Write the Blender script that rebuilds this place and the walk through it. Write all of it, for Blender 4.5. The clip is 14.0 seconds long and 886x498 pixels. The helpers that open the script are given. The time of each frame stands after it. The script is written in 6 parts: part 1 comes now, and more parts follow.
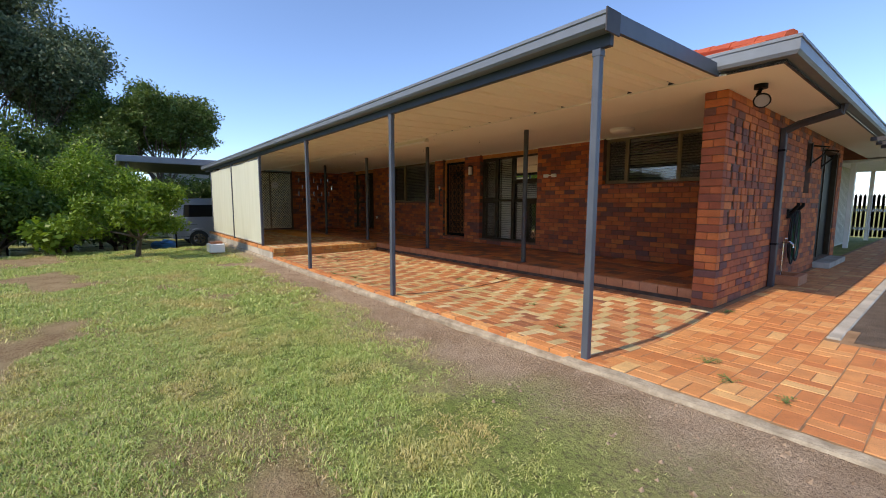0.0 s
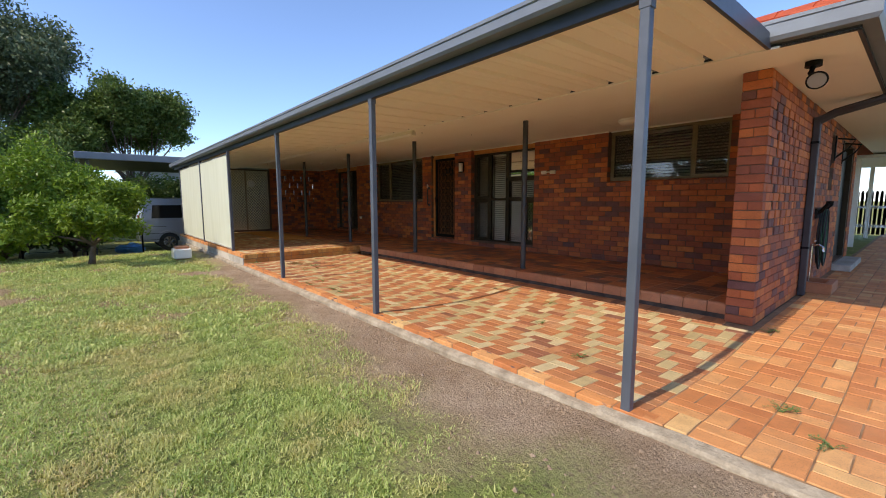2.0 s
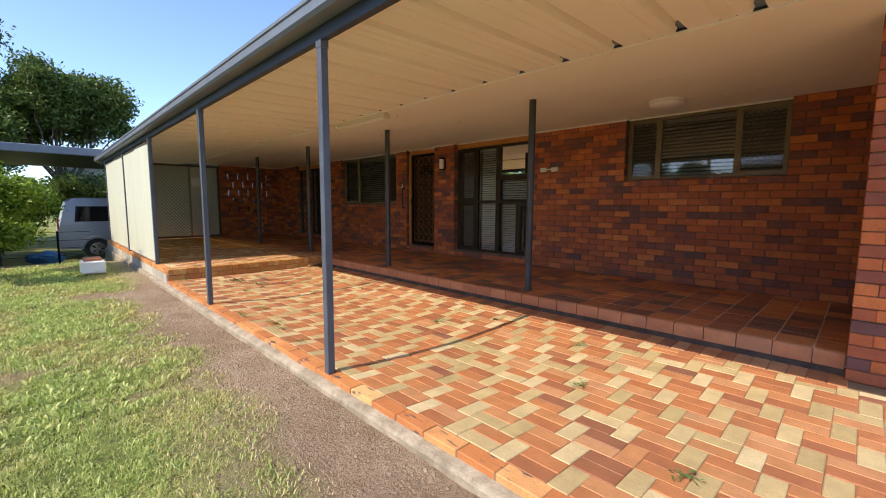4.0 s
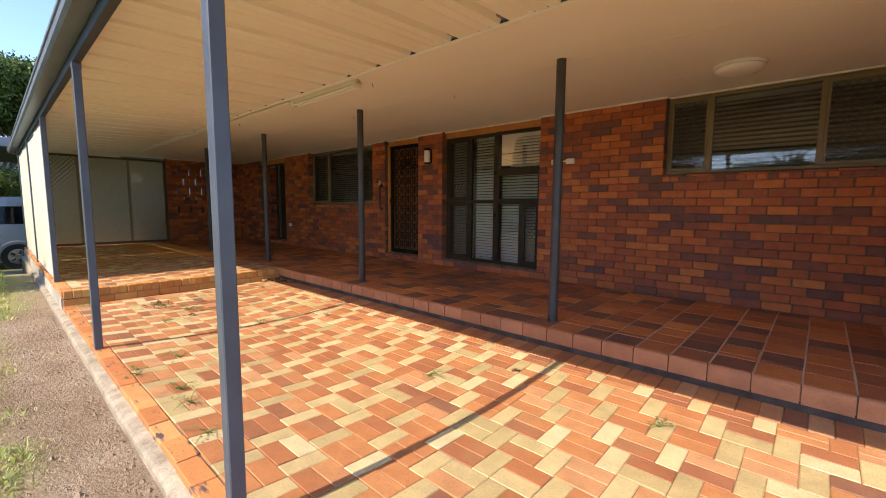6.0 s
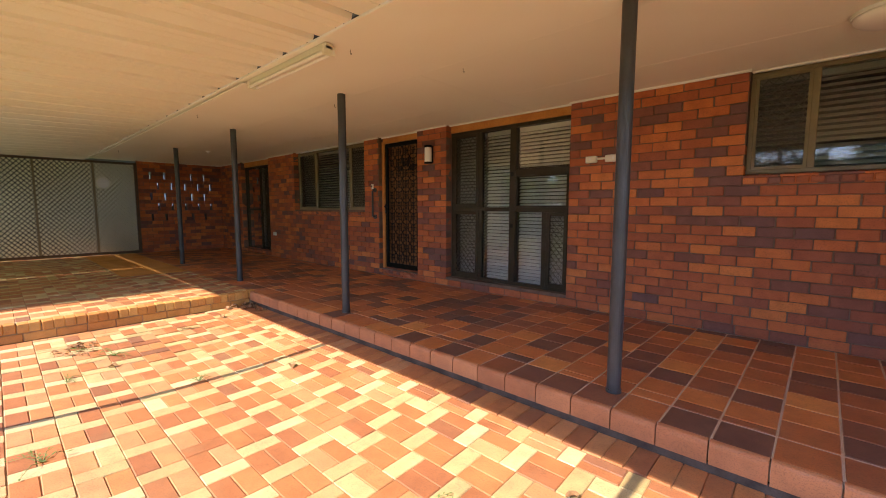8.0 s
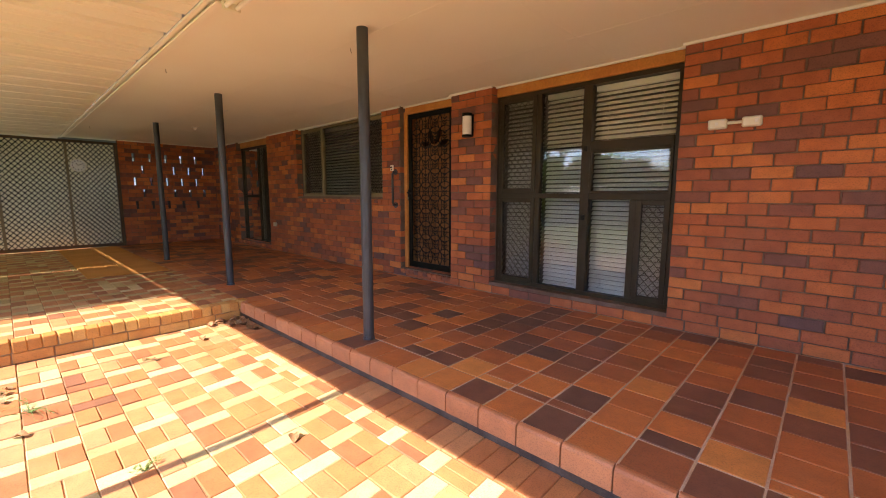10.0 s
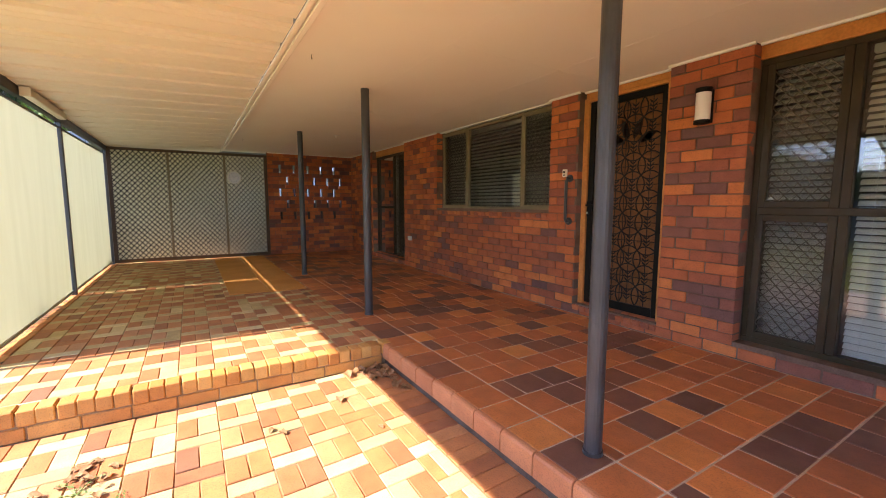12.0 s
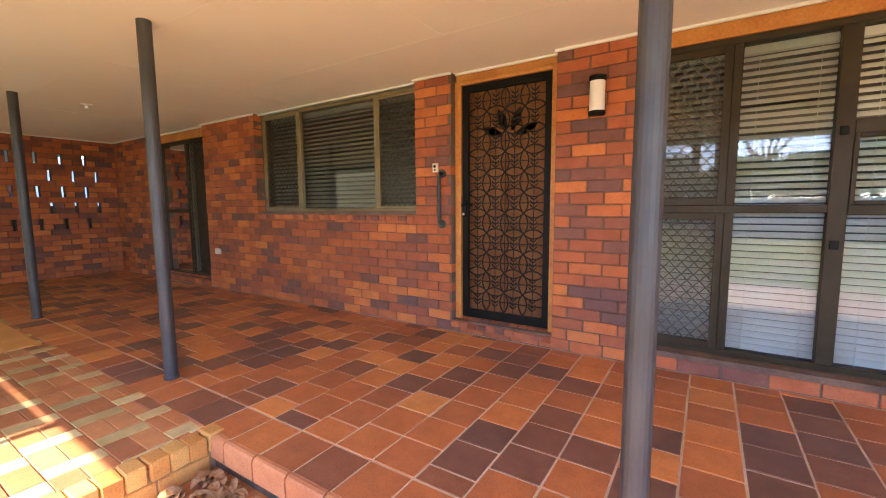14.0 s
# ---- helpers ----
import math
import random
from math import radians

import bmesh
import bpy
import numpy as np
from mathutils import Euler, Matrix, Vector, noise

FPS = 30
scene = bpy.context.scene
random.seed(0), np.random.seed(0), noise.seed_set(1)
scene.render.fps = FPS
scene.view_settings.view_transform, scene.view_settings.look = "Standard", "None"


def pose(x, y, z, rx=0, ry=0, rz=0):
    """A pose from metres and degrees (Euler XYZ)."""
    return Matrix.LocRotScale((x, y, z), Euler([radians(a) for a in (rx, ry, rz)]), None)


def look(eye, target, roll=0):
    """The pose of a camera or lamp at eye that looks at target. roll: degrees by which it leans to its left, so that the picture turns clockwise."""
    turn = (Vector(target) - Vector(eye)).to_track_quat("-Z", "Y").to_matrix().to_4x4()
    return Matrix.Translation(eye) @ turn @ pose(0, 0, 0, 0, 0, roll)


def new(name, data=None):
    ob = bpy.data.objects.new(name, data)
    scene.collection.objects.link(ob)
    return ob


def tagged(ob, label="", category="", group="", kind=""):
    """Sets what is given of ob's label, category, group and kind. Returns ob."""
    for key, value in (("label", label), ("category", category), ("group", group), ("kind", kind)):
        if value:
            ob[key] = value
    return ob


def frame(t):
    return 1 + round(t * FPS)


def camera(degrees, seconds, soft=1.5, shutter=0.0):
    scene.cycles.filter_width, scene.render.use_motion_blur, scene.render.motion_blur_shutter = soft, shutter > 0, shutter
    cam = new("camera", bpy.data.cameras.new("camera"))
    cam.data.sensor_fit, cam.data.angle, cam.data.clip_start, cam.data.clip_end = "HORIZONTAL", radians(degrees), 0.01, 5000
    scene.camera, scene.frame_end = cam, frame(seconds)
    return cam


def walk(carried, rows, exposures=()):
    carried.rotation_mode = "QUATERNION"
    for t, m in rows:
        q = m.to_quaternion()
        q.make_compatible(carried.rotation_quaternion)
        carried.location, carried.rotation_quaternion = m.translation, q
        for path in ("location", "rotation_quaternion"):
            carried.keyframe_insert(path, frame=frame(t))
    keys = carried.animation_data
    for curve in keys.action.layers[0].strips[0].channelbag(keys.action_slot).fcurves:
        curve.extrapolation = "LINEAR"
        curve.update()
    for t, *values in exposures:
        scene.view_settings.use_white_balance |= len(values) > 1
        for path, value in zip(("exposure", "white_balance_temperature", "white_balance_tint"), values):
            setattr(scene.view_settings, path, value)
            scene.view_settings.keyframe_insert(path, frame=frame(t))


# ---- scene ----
cam = camera(94.0, 14.0, soft=1.0)
PATH = [
    (0, (7.451, -7.268, 1.163), (5.901, -6.022, 0.946), 0.2),
    (0.5, (7.363, -7.247, 1.162), (5.824, -5.99, 0.928), 0.1),
    (1, (7.259, -7.131, 1.154), (5.728, -5.865, 0.922), 0.1),
    (1.5, (7.066, -6.94, 1.168), (5.546, -5.66, 0.942), 0.1),
    (2, (6.803, -6.811, 1.2), (5.295, -5.518, 0.973), -0.1),
    (2.5, (6.513, -6.63, 1.18), (5.031, -5.303, 0.973), 0.1),
    (3, (6.215, -6.4, 1.192), (4.763, -5.04, 0.991), 0.2),
    (5.5, (4.71, -5.248, 1.173), (3.341, -3.806, 0.957), 0.4),
    (6, (4.482, -5.039, 1.177), (3.141, -3.57, 0.971), 0.4),
    (6.5, (4.242, -4.846, 1.196), (2.91, -3.367, 0.993), 0.3),
    (7, (4.082, -4.674, 1.189), (2.759, -3.187, 0.989), 0.1),
    (7.5, (3.887, -4.412, 1.268), (2.542, -2.944, 1.077), -0.1),
    (10, (2.484, -3.555, 1.253), (1.127, -2.109, 0.995), 0.1),
    (10.5, (2.158, -3.4, 1.277), (0.762, -1.995, 1.0), 0.3),
    (11, (1.795, -3.357, 1.267), (0.396, -1.947, 1.032), -1.0),
    (11.5, (1.479, -3.291, 1.264), (-0.039, -2.011, 1.025), -1.25),
    (12, (1.157, -3.234, 1.298), (-0.541, -2.2, 1.08), 0.1),
    (12.5, (0.811, -3.245, 1.257), (-0.878, -2.207, 0.99), 2.15),
    (13, (0.567, -3.18, 1.237), (-1.112, -2.115, 1.017), 0.7),
    (13.5, (0.351, -2.991, 1.291), (-1.134, -1.664, 1.101), 1.2),
    (14, (0.14, -2.962, 1.287), (-0.934, -1.286, 1.076), -0.4),
]
walk(cam, [(t, look(e, g, r)) for t, e, g, r in PATH],
     [(0, 1.08, 7450, 14), (1.5, 1.13, 7450, 14), (3, 1.34, 7450, 15), (5.5, 1.7, 7500, 15), (7.5, 2.12, 7650, 17), (10, 2.75, 7950, 21), (10.6, 2.8, 7900, 20),
      (11.2, 2.95, 7200, 18), (11.6, 3.0, 7050, 18), (12.5, 3.0, 8000, 21), (13.0, 3.15, 7900, 20), (13.5, 3.6, 6500, 17), (14, 3.8, 7100, 18)])

# ---- world, sun, exposure ----
SUN_K = 1.066                       # metres of shadow toward +y for each metre of height
sun_dir = Vector((0.03, SUN_K, -1.0)).normalized()
world = bpy.data.worlds.new("sky")
scene.world = world
world.use_nodes = True
wn = world.node_tree.nodes
sky = wn.new("ShaderNodeTexSky")
sky.sky_type = "NISHITA"
sky.sun_disc = False
sky.sun_elevation = math.atan(1 / SUN_K)
sky.sun_rotation = math.atan2(-sun_dir.x, -sun_dir.y)
sky.air_density, sky.dust_density, sky.ozone_density = 0.72, 0.45, 7.0
bg = wn["Background"]
bg.inputs["Strength"].default_value = 0.15
world.node_tree.links.new(sky.outputs[0], bg.inputs[0])
sun = new("sun", bpy.data.lights.new("sun", "SUN"))
sun.data.energy, sun.data.angle, sun.data.color = 2.0, radians(0.53), (1.0, 0.94, 0.84)
sun.matrix_world = look((0, 0, 30), Vector((0, 0, 30)) + sun_dir)

# ---- materials ----
def mat(name, color, rough=0.7, metal=0.0, spec=0.5):
    m = bpy.data.materials.new(name)
    m.use_nodes = True
    b = m.node_tree.nodes["Principled BSDF"]
    b.inputs["Base Color"].default_value = (*color, 1)
    b.inputs["Roughness"].default_value = rough
    b.inputs["Metallic"].default_value = metal
    b.inputs["Specular IOR Level"].default_value = spec
    return m


def node(m, kind, **inputs):
    n = m.node_tree.nodes.new(kind)
    for k, v in inputs.items():
        n.inputs[k].default_value = v
    return n


def link(m, a, b):
    m.node_tree.links.new(a, b)


def coords(m, scale=1.0, stretch=(1, 1, 1)):
    g = node(m, "ShaderNodeNewGeometry")
    mp = node(m, "ShaderNodeMapping")
    mp.inputs["Scale"].default_value = [scale * s for s in stretch]
    link(m, g.outputs["Position"], mp.inputs["Vector"])
    return mp.outputs["Vector"]


def noise_fac(m, scale, detail=4, lo=0.35, hi=0.65, stretch=(1, 1, 1), rough=0.55):
    n = node(m, "ShaderNodeTexNoise", Scale=scale, Detail=detail, Roughness=rough)
    link(m, coords(m, 1, stretch), n.inputs["Vector"])
    r = node(m, "ShaderNodeMapRange")
    r.inputs["From Min"].default_value, r.inputs["From Max"].default_value = lo, hi
    link(m, n.outputs["Fac"], r.inputs["Value"])
    return r.outputs["Result"]


def blend(m, fac, a, b, kind="MIX"):
    mx = m.node_tree.nodes.new("ShaderNodeMix")
    mx.data_type, mx.blend_type = "RGBA", kind
    for sock, v in ((mx.inputs[0], fac), (mx.inputs[6], a), (mx.inputs[7], b)):
        if isinstance(v, (int, float)):
            sock.default_value = v
        elif isinstance(v, tuple):
            sock.default_value = (*v, 1)
        else:
            link(m, v, sock)
    return mx.outputs[2]


def set_color(m, sock):
    link(m, sock, m.node_tree.nodes["Principled BSDF"].inputs["Base Color"])


def bump(m, height, strength=0.3, distance=0.004):
    b = node(m, "ShaderNodeBump", Strength=strength, Distance=distance)
    link(m, height, b.inputs["Height"])
    link(m, b.outputs[0], m.node_tree.nodes["Principled BSDF"].inputs["Normal"])


def piece_random(m, island):
    if island:
        return node(m, "ShaderNodeNewGeometry").outputs["Random Per Island"]
    return node(m, "ShaderNodeObjectInfo").outputs["Random"]


def ramp(m, fac, stops, constant=False):
    r = m.node_tree.nodes.new("ShaderNodeValToRGB")
    e = r.color_ramp.elements
    r.color_ramp.interpolation = "CONSTANT" if constant else "LINEAR"
    while len(e) < len(stops):
        e.new(0.5)
    for el, (p, c) in zip(e, stops):
        el.position, el.color = p, (*c, 1)
    link(m, fac, r.inputs[0])
    return r.outputs[0]


def piece_mat(name, stops, rough, stain, stain_amt, grain, bump_s, spec=0.4, island=False, constant=False):
    """Fired-clay pieces: a colour each, flecks, stains and a grainy relief."""
    m = mat(name, stops[0][1], rough, 0, spec)
    c = ramp(m, piece_random(m, island), stops, constant)
    mott = noise_fac(m, 9, 5, 0.3, 0.7)
    c = blend(m, 0.35, c, blend(m, mott, (0.55, 0.5, 0.5), (1.3, 1.25, 1.2)), "MULTIPLY")
    fleck = noise_fac(m, grain, 3, 0.5, 0.68)
    c = blend(m, blend(m, 0.0, fleck, fleck), c, blend(m, 0.35, c, (0.05, 0.035, 0.03)))
    st = noise_fac(m, 2.3, 6, 0.56, 0.74)
    sm = m.node_tree.nodes.new("ShaderNodeMath")
    sm.operation = "MULTIPLY"
    sm.inputs[1].default_value = stain_amt
    link(m, st, sm.inputs[0])
    c = blend(m, sm.outputs[0], c, stain)
    if name.startswith("edge_brick"):
        c = blend(m, noise_fac(m, 11, 2, 0.60, 0.68, (0.6, 2.2, 1)), c, (0.10, 0.075, 0.075))
    set_color(m, c)
    bump(m, noise_fac(m, grain * 0.7, 5, 0.2, 0.8), bump_s, 0.003)
    return m


BRICK = [(0.0, (0.16, 0.084, 0.080)), (0.13, (0.23, 0.094, 0.072)), (0.30, (0.35, 0.108, 0.058)),
         (0.60, (0.46, 0.134, 0.058)), (0.86, (0.56, 0.168, 0.060)), (1.0, (0.64, 0.215, 0.072))]
RED = [(0.0, (0.248, 0.115, 0.069)), (0.08, (0.340, 0.133, 0.064)), (0.35, (0.432, 0.170, 0.070)), (0.7, (0.497, 0.216, 0.088)), (1.0, (0.524, 0.276, 0.138))]
YEL = [(0.0, (0.432, 0.333, 0.162)), (0.5, (0.540, 0.423, 0.216)), (1.0, (0.630, 0.522, 0.306))]
ORA = [(0.0, (0.50, 0.185, 0.066)), (0.5, (0.60, 0.25, 0.088)), (0.9, (0.66, 0.33, 0.13)), (1.0, (0.70, 0.46, 0.20))]
NOSE = [(0.0, (0.478, 0.202, 0.055)), (0.5, (0.552, 0.267, 0.078)), (1.0, (0.626, 0.368, 0.124))]
TILE = [(0.0, (0.15, 0.083, 0.064)), (0.22, (0.215, 0.096, 0.062)), (0.34, (0.34, 0.122, 0.056)),
        (0.66, (0.48, 0.164, 0.061)), (0.9, (0.60, 0.217, 0.070)), (1.0, (0.65, 0.28, 0.09))]
PM = {}
for key, args in {
    "brick": (BRICK, 0.75, (0.30, 0.20, 0.15), 0.10, 140, 0.45, 0.2),
    "paver_red": (RED, 0.62, (0.30, 0.22, 0.12), 0.35, 160, 0.30, 0.35),
    "paver_yellow": (YEL, 0.62, (0.42, 0.36, 0.17), 0.45, 160, 0.30, 0.35),
    "paver_orange": (ORA, 0.66, (0.42, 0.25, 0.13), 0.35, 160, 0.30, 0.35),
    "nose_brick": (NOSE, 0.70, (0.45, 0.32, 0.15), 0.30, 150, 0.50, 0.35),
    "floor_tile": (TILE, 0.46, (0.20, 0.12, 0.08), 0.22, 180, 0.14, 0.35),
    "edge_brick": (ORA, 0.66, (0.05, 0.04, 0.045), 0.0, 160, 0.30, 0.35),
}.items():
    for isl in (False, True):
        PM[key, isl] = piece_mat(key + ("_joined" if isl else ""), *args, island=isl)

edge_tile = piece_mat("edge_tile", [(0, (0.42, 0.16, 0.075)), (1, (0.50, 0.21, 0.10))], 0.5, (0.3, 0.2, 0.15), 0.3, 160, 0.2)
sill_brick = piece_mat("sill_brick", BRICK[1:], 0.7, (0.3, 0.2, 0.15), 0.1, 140, 0.4)


def rough_mat(name, a, b, scale, rough=0.85, bstr=0.4, fine=120, dist=0.004, spec=0.3, grain=None):
    m = mat(name, a, rough, 0, spec)
    c = blend(m, noise_fac(m, scale, 6), a, b)
    c = blend(m, (0.3 if bstr > 0.09 else 0.05) if grain is None else grain, c, blend(m, noise_fac(m, fine, 3), (0.6, 0.6, 0.6), (1.3, 1.3, 1.3)), "MULTIPLY")
    set_color(m, c)
    bump(m, noise_fac(m, fine, 4, 0.2, 0.8), bstr, dist)
    return m


mortar = rough_mat("mortar", (0.12, 0.075, 0.055), (0.19, 0.125, 0.092), 6)
joint_sand = rough_mat("joint_sand", (0.20, 0.12, 0.065), (0.33, 0.21, 0.12), 5)
grout = rough_mat("grout", (0.48, 0.38, 0.30), (0.60, 0.485, 0.39), 7)
concrete = rough_mat("concrete", (0.33, 0.31, 0.265), (0.50, 0.47, 0.41), 3)
kerb_concrete = rough_mat("kerb_concrete", (0.24, 0.20, 0.145), (0.42, 0.365, 0.275), 9, bstr=0.8, fine=70)
pebble = rough_mat("pebble", (0.24, 0.18, 0.13), (0.36, 0.28, 0.21), 30)
soffit_paint = rough_mat("soffit_paint", (0.87, 0.82, 0.73), (0.89, 0.85, 0.77), 1.2, 0.6, 0.05)
roof_under = rough_mat("roof_under", (0.87, 0.81, 0.70), (0.89, 0.84, 0.74), 1.4, 0.5, 0.04)
white_trim = rough_mat("white_trim", (0.80, 0.78, 0.73), (0.84, 0.82, 0.78), 4, 0.5, 0.05)
steel_blue = rough_mat("steel_blue", (0.070, 0.084, 0.108), (0.088, 0.103, 0.128), 5, 0.42, 0.05, spec=0.5)
post_grey = rough_mat("post_grey", (0.042, 0.043, 0.047), (0.058, 0.060, 0.064), 5, 0.42, 0.06, spec=0.4)
gutter_grey = rough_mat("gutter_grey", (0.145, 0.17, 0.20), (0.175, 0.205, 0.235), 3, 0.4, 0.04, spec=0.5)
gutter_steel = rough_mat("gutter_steel", (0.13, 0.155, 0.19), (0.155, 0.18, 0.215), 3, 0.4, 0.04, spec=0.5)
# darker version of steel_blue: the beam's shade under the gutter, as colour
beam_shaded = rough_mat("beam_shaded", (0.045, 0.055, 0.072), (0.055, 0.066, 0.085), 4, 0.45, 0.05)
fascia_dark = rough_mat("fascia_dark", (0.050, 0.048, 0.052), (0.07, 0.067, 0.07), 4, 0.5, 0.05)
bronze = rough_mat("bronze_aluminium", (0.034, 0.025, 0.014), (0.046, 0.035, 0.020), 6, 0.45, 0.04, spec=0.2)
gold_alu = rough_mat("gold_aluminium", (0.19, 0.145, 0.072), (0.23, 0.18, 0.095), 6, 0.42, 0.04, spec=0.5)
mesh_grey = mat("mesh_wire", (0.085, 0.070, 0.048), 0.5, 0.0)
black_steel = rough_mat("black_steel", (0.005, 0.005, 0.005), (0.008, 0.0075, 0.007), 8, 0.5, 0.05, spec=0.15)
iron = rough_mat("wrought_iron", (0.007, 0.006, 0.005), (0.012, 0.010, 0.008), 9, 0.6, 0.08)
timber = rough_mat("oiled_timber", (0.60, 0.26, 0.07), (0.50, 0.19, 0.05), 7, 0.45, 0.1, 60)
door_wood = rough_mat("door_wood", (0.21, 0.085, 0.032), (0.29, 0.125, 0.046), 9, 0.6, 0.1, 70)
slat_paint = mat("blind_slat", (0.86, 0.84, 0.78), 0.45)
slat_dark = mat("blind_slat_taupe", (0.44, 0.40, 0.33), 0.5)
room_dark = mat("dim_room_wall", (0.16, 0.14, 0.12), 0.9)
plastic_cream = mat("cream_plastic", (0.80, 0.76, 0.64), 0.4)
plastic_white = mat("white_plastic", (0.82, 0.81, 0.78), 0.35)
opal = mat("opal_diffuser", (0.86, 0.83, 0.80), 0.35)
mat_fibre = rough_mat("coir_mat", (0.56, 0.26, 0.075), (0.64, 0.31, 0.095), 3, 0.95, 0.6, 220)
hose_green = mat("green_hose", (0.015, 0.10, 0.05), 0.4)
black_rubber = mat("black_rubber", (0.018, 0.018, 0.018), 0.6)
white_fence = rough_mat("white_picket", (0.80, 0.80, 0.80), (0.84, 0.84, 0.84), 2, 0.5, 0.05)
bark = rough_mat("bark", (0.10, 0.075, 0.055), (0.17, 0.13, 0.10), 6, 0.9, 0.8, 50, 0.02)
roof_tile = rough_mat("roof_tile_red", (0.50, 0.11, 0.045), (0.42, 0.085, 0.04), 3, 0.7, 0.2)
car_paint = mat("car_paint_silver", (0.30, 0.33, 0.38), 0.3, 0.4)
car_glass = mat("car_glass", (0.015, 0.017, 0.02), 0.05)
chrome = mat("chrome", (0.7, 0.7, 0.7), 0.2, 1.0)
blue_tarp = rough_mat("blue_plastic", (0.07, 0.27, 0.62), (0.10, 0.34, 0.70), 4, 0.4, 0.1)
dead_leaf = rough_mat("dry_leaf", (0.23, 0.12, 0.06), (0.36, 0.22, 0.12), 30, 0.8, 0.2)
house_far = rough_mat("far_cladding", (0.34, 0.36, 0.38), (0.40, 0.42, 0.43), 2, 0.7, 0.05)


def leaf_mat(name, a, b, trans=0.35):
    m = mat(name, a, 0.5, 0, 0.4)
    g = node(m, "ShaderNodeNewGeometry").outputs["Random Per Island"]
    c = blend(m, g, a, b)
    set_color(m, c)
    p = m.node_tree.nodes["Principled BSDF"]
    t = node(m, "ShaderNodeBsdfTranslucent")
    link(m, c, t.inputs[0])
    mx = m.node_tree.nodes.new("ShaderNodeMixShader")
    mx.inputs[0].default_value = trans
    link(m, p.outputs[0], mx.inputs[1])
    link(m, t.outputs[0], mx.inputs[2])
    link(m, mx.outputs[0], m.node_tree.nodes["Material Output"].inputs[0])
    return m


leaf_bright = leaf_mat("leaf_bright", (0.07, 0.155, 0.012), (0.24, 0.37, 0.035), 0.28)
leaf_lime = leaf_mat("leaf_lime", (0.08, 0.16, 0.015), (0.23, 0.34, 0.035))
leaf_dark = leaf_mat("leaf_dark", (0.055, 0.11, 0.022), (0.145, 0.215, 0.045), 0.25)
leaf_grey = leaf_mat("leaf_grey", (0.06, 0.10, 0.05), (0.16, 0.21, 0.11), 0.25)
blade_mat = leaf_mat("grass_blade", (0.17, 0.31, 0.05), (0.40, 0.47, 0.14), 0.35)
lush = blend(blade_mat, node(blade_mat, "ShaderNodeNewGeometry").outputs["Random Per Island"], (0.29, 0.42, 0.095), (0.68, 0.73, 0.29))
dry = blend(blade_mat, node(blade_mat, "ShaderNodeNewGeometry").outputs["Random Per Island"], (0.48, 0.40, 0.14), (0.84, 0.72, 0.36))
patchy = blend(blade_mat, noise_fac(blade_mat, 1.3, 6, 0.48, 0.70), lush, dry)
set_color(blade_mat, patchy)
for n in blade_mat.node_tree.nodes:
    if n.type == "BSDF_TRANSLUCENT":
        link(blade_mat, patchy, n.inputs[0])
straw_mat = leaf_mat("dry_grass", (0.52, 0.40, 0.21), (0.66, 0.54, 0.32), 0.2)
weed_mat = leaf_mat("weed_leaf", (0.10, 0.19, 0.05), (0.18, 0.26, 0.09), 0.3)

glass = bpy.data.materials.new("window_glass")
glass.use_nodes = True
gt = glass.node_tree
for n in list(gt.nodes):
    gt.nodes.remove(n)
g_out, g_mix = gt.nodes.new("ShaderNodeOutputMaterial"), gt.nodes.new("ShaderNodeMixShader")
g_tr, g_gl, g_fr = gt.nodes.new("ShaderNodeBsdfTransparent"), gt.nodes.new("ShaderNodeBsdfGlossy"), gt.nodes.new("ShaderNodeFresnel")
g_tr.inputs[0].default_value = (0.93, 0.95, 0.93, 1)
g_gl.inputs["Roughness"].default_value = 0.0
g_fr.inputs[0].default_value = 1.8
gt.links.new(g_fr.outputs[0], g_mix.inputs[0])
gt.links.new(g_tr.outputs[0], g_mix.inputs[1])
gt.links.new(g_gl.outputs[0], g_mix.inputs[2])
gt.links.new(g_mix.outputs[0], g_out.inputs[0])

# woven shade cloth: lets part of the light through
cloth = bpy.data.materials.new("shade_cloth")
cloth.use_nodes = True
ct = cloth.node_tree
cb = ct.nodes["Principled BSDF"]
cb.inputs["Roughness"].default_value = 0.9
set_color(cloth, blend(cloth, noise_fac(cloth, 2.0, 5, stretch=(3, 3, 0.4)), (0.58, 0.62, 0.50), (0.64, 0.68, 0.56)))
c_tl, c_mx = ct.nodes.new("ShaderNodeBsdfTranslucent"), ct.nodes.new("ShaderNodeMixShader")
c_tl.inputs[0].default_value = (0.66, 0.72, 0.50, 1)
c_mx.inputs[0].default_value = 0.19
ct.links.new(cb.outputs[0], c_mx.inputs[1])
ct.links.new(c_tl.outputs[0], c_mx.inputs[2])
ct.links.new(c_mx.outputs[0], ct.nodes["Material Output"].inputs[0])

# fine dark insect mesh of the screens
fly_mesh = bpy.data.materials.new("insect_mesh")
fly_mesh.use_nodes = True
ft = fly_mesh.node_tree
f_tr, f_mx = ft.nodes.new("ShaderNodeBsdfTransparent"), ft.nodes.new("ShaderNodeMixShader")
ft.nodes["Principled BSDF"].inputs["Base Color"].default_value = (0.035, 0.032, 0.026, 1)
ft.nodes["Principled BSDF"].inputs["Roughness"].default_value = 0.8
f_mx.inputs[0].default_value = 0.26
ft.links.new(f_tr.outputs[0], f_mx.inputs[1])
ft.links.new(ft.nodes["Principled BSDF"].outputs[0], f_mx.inputs[2])
ft.links.new(f_mx.outputs[0], ft.nodes["Material Output"].inputs[0])

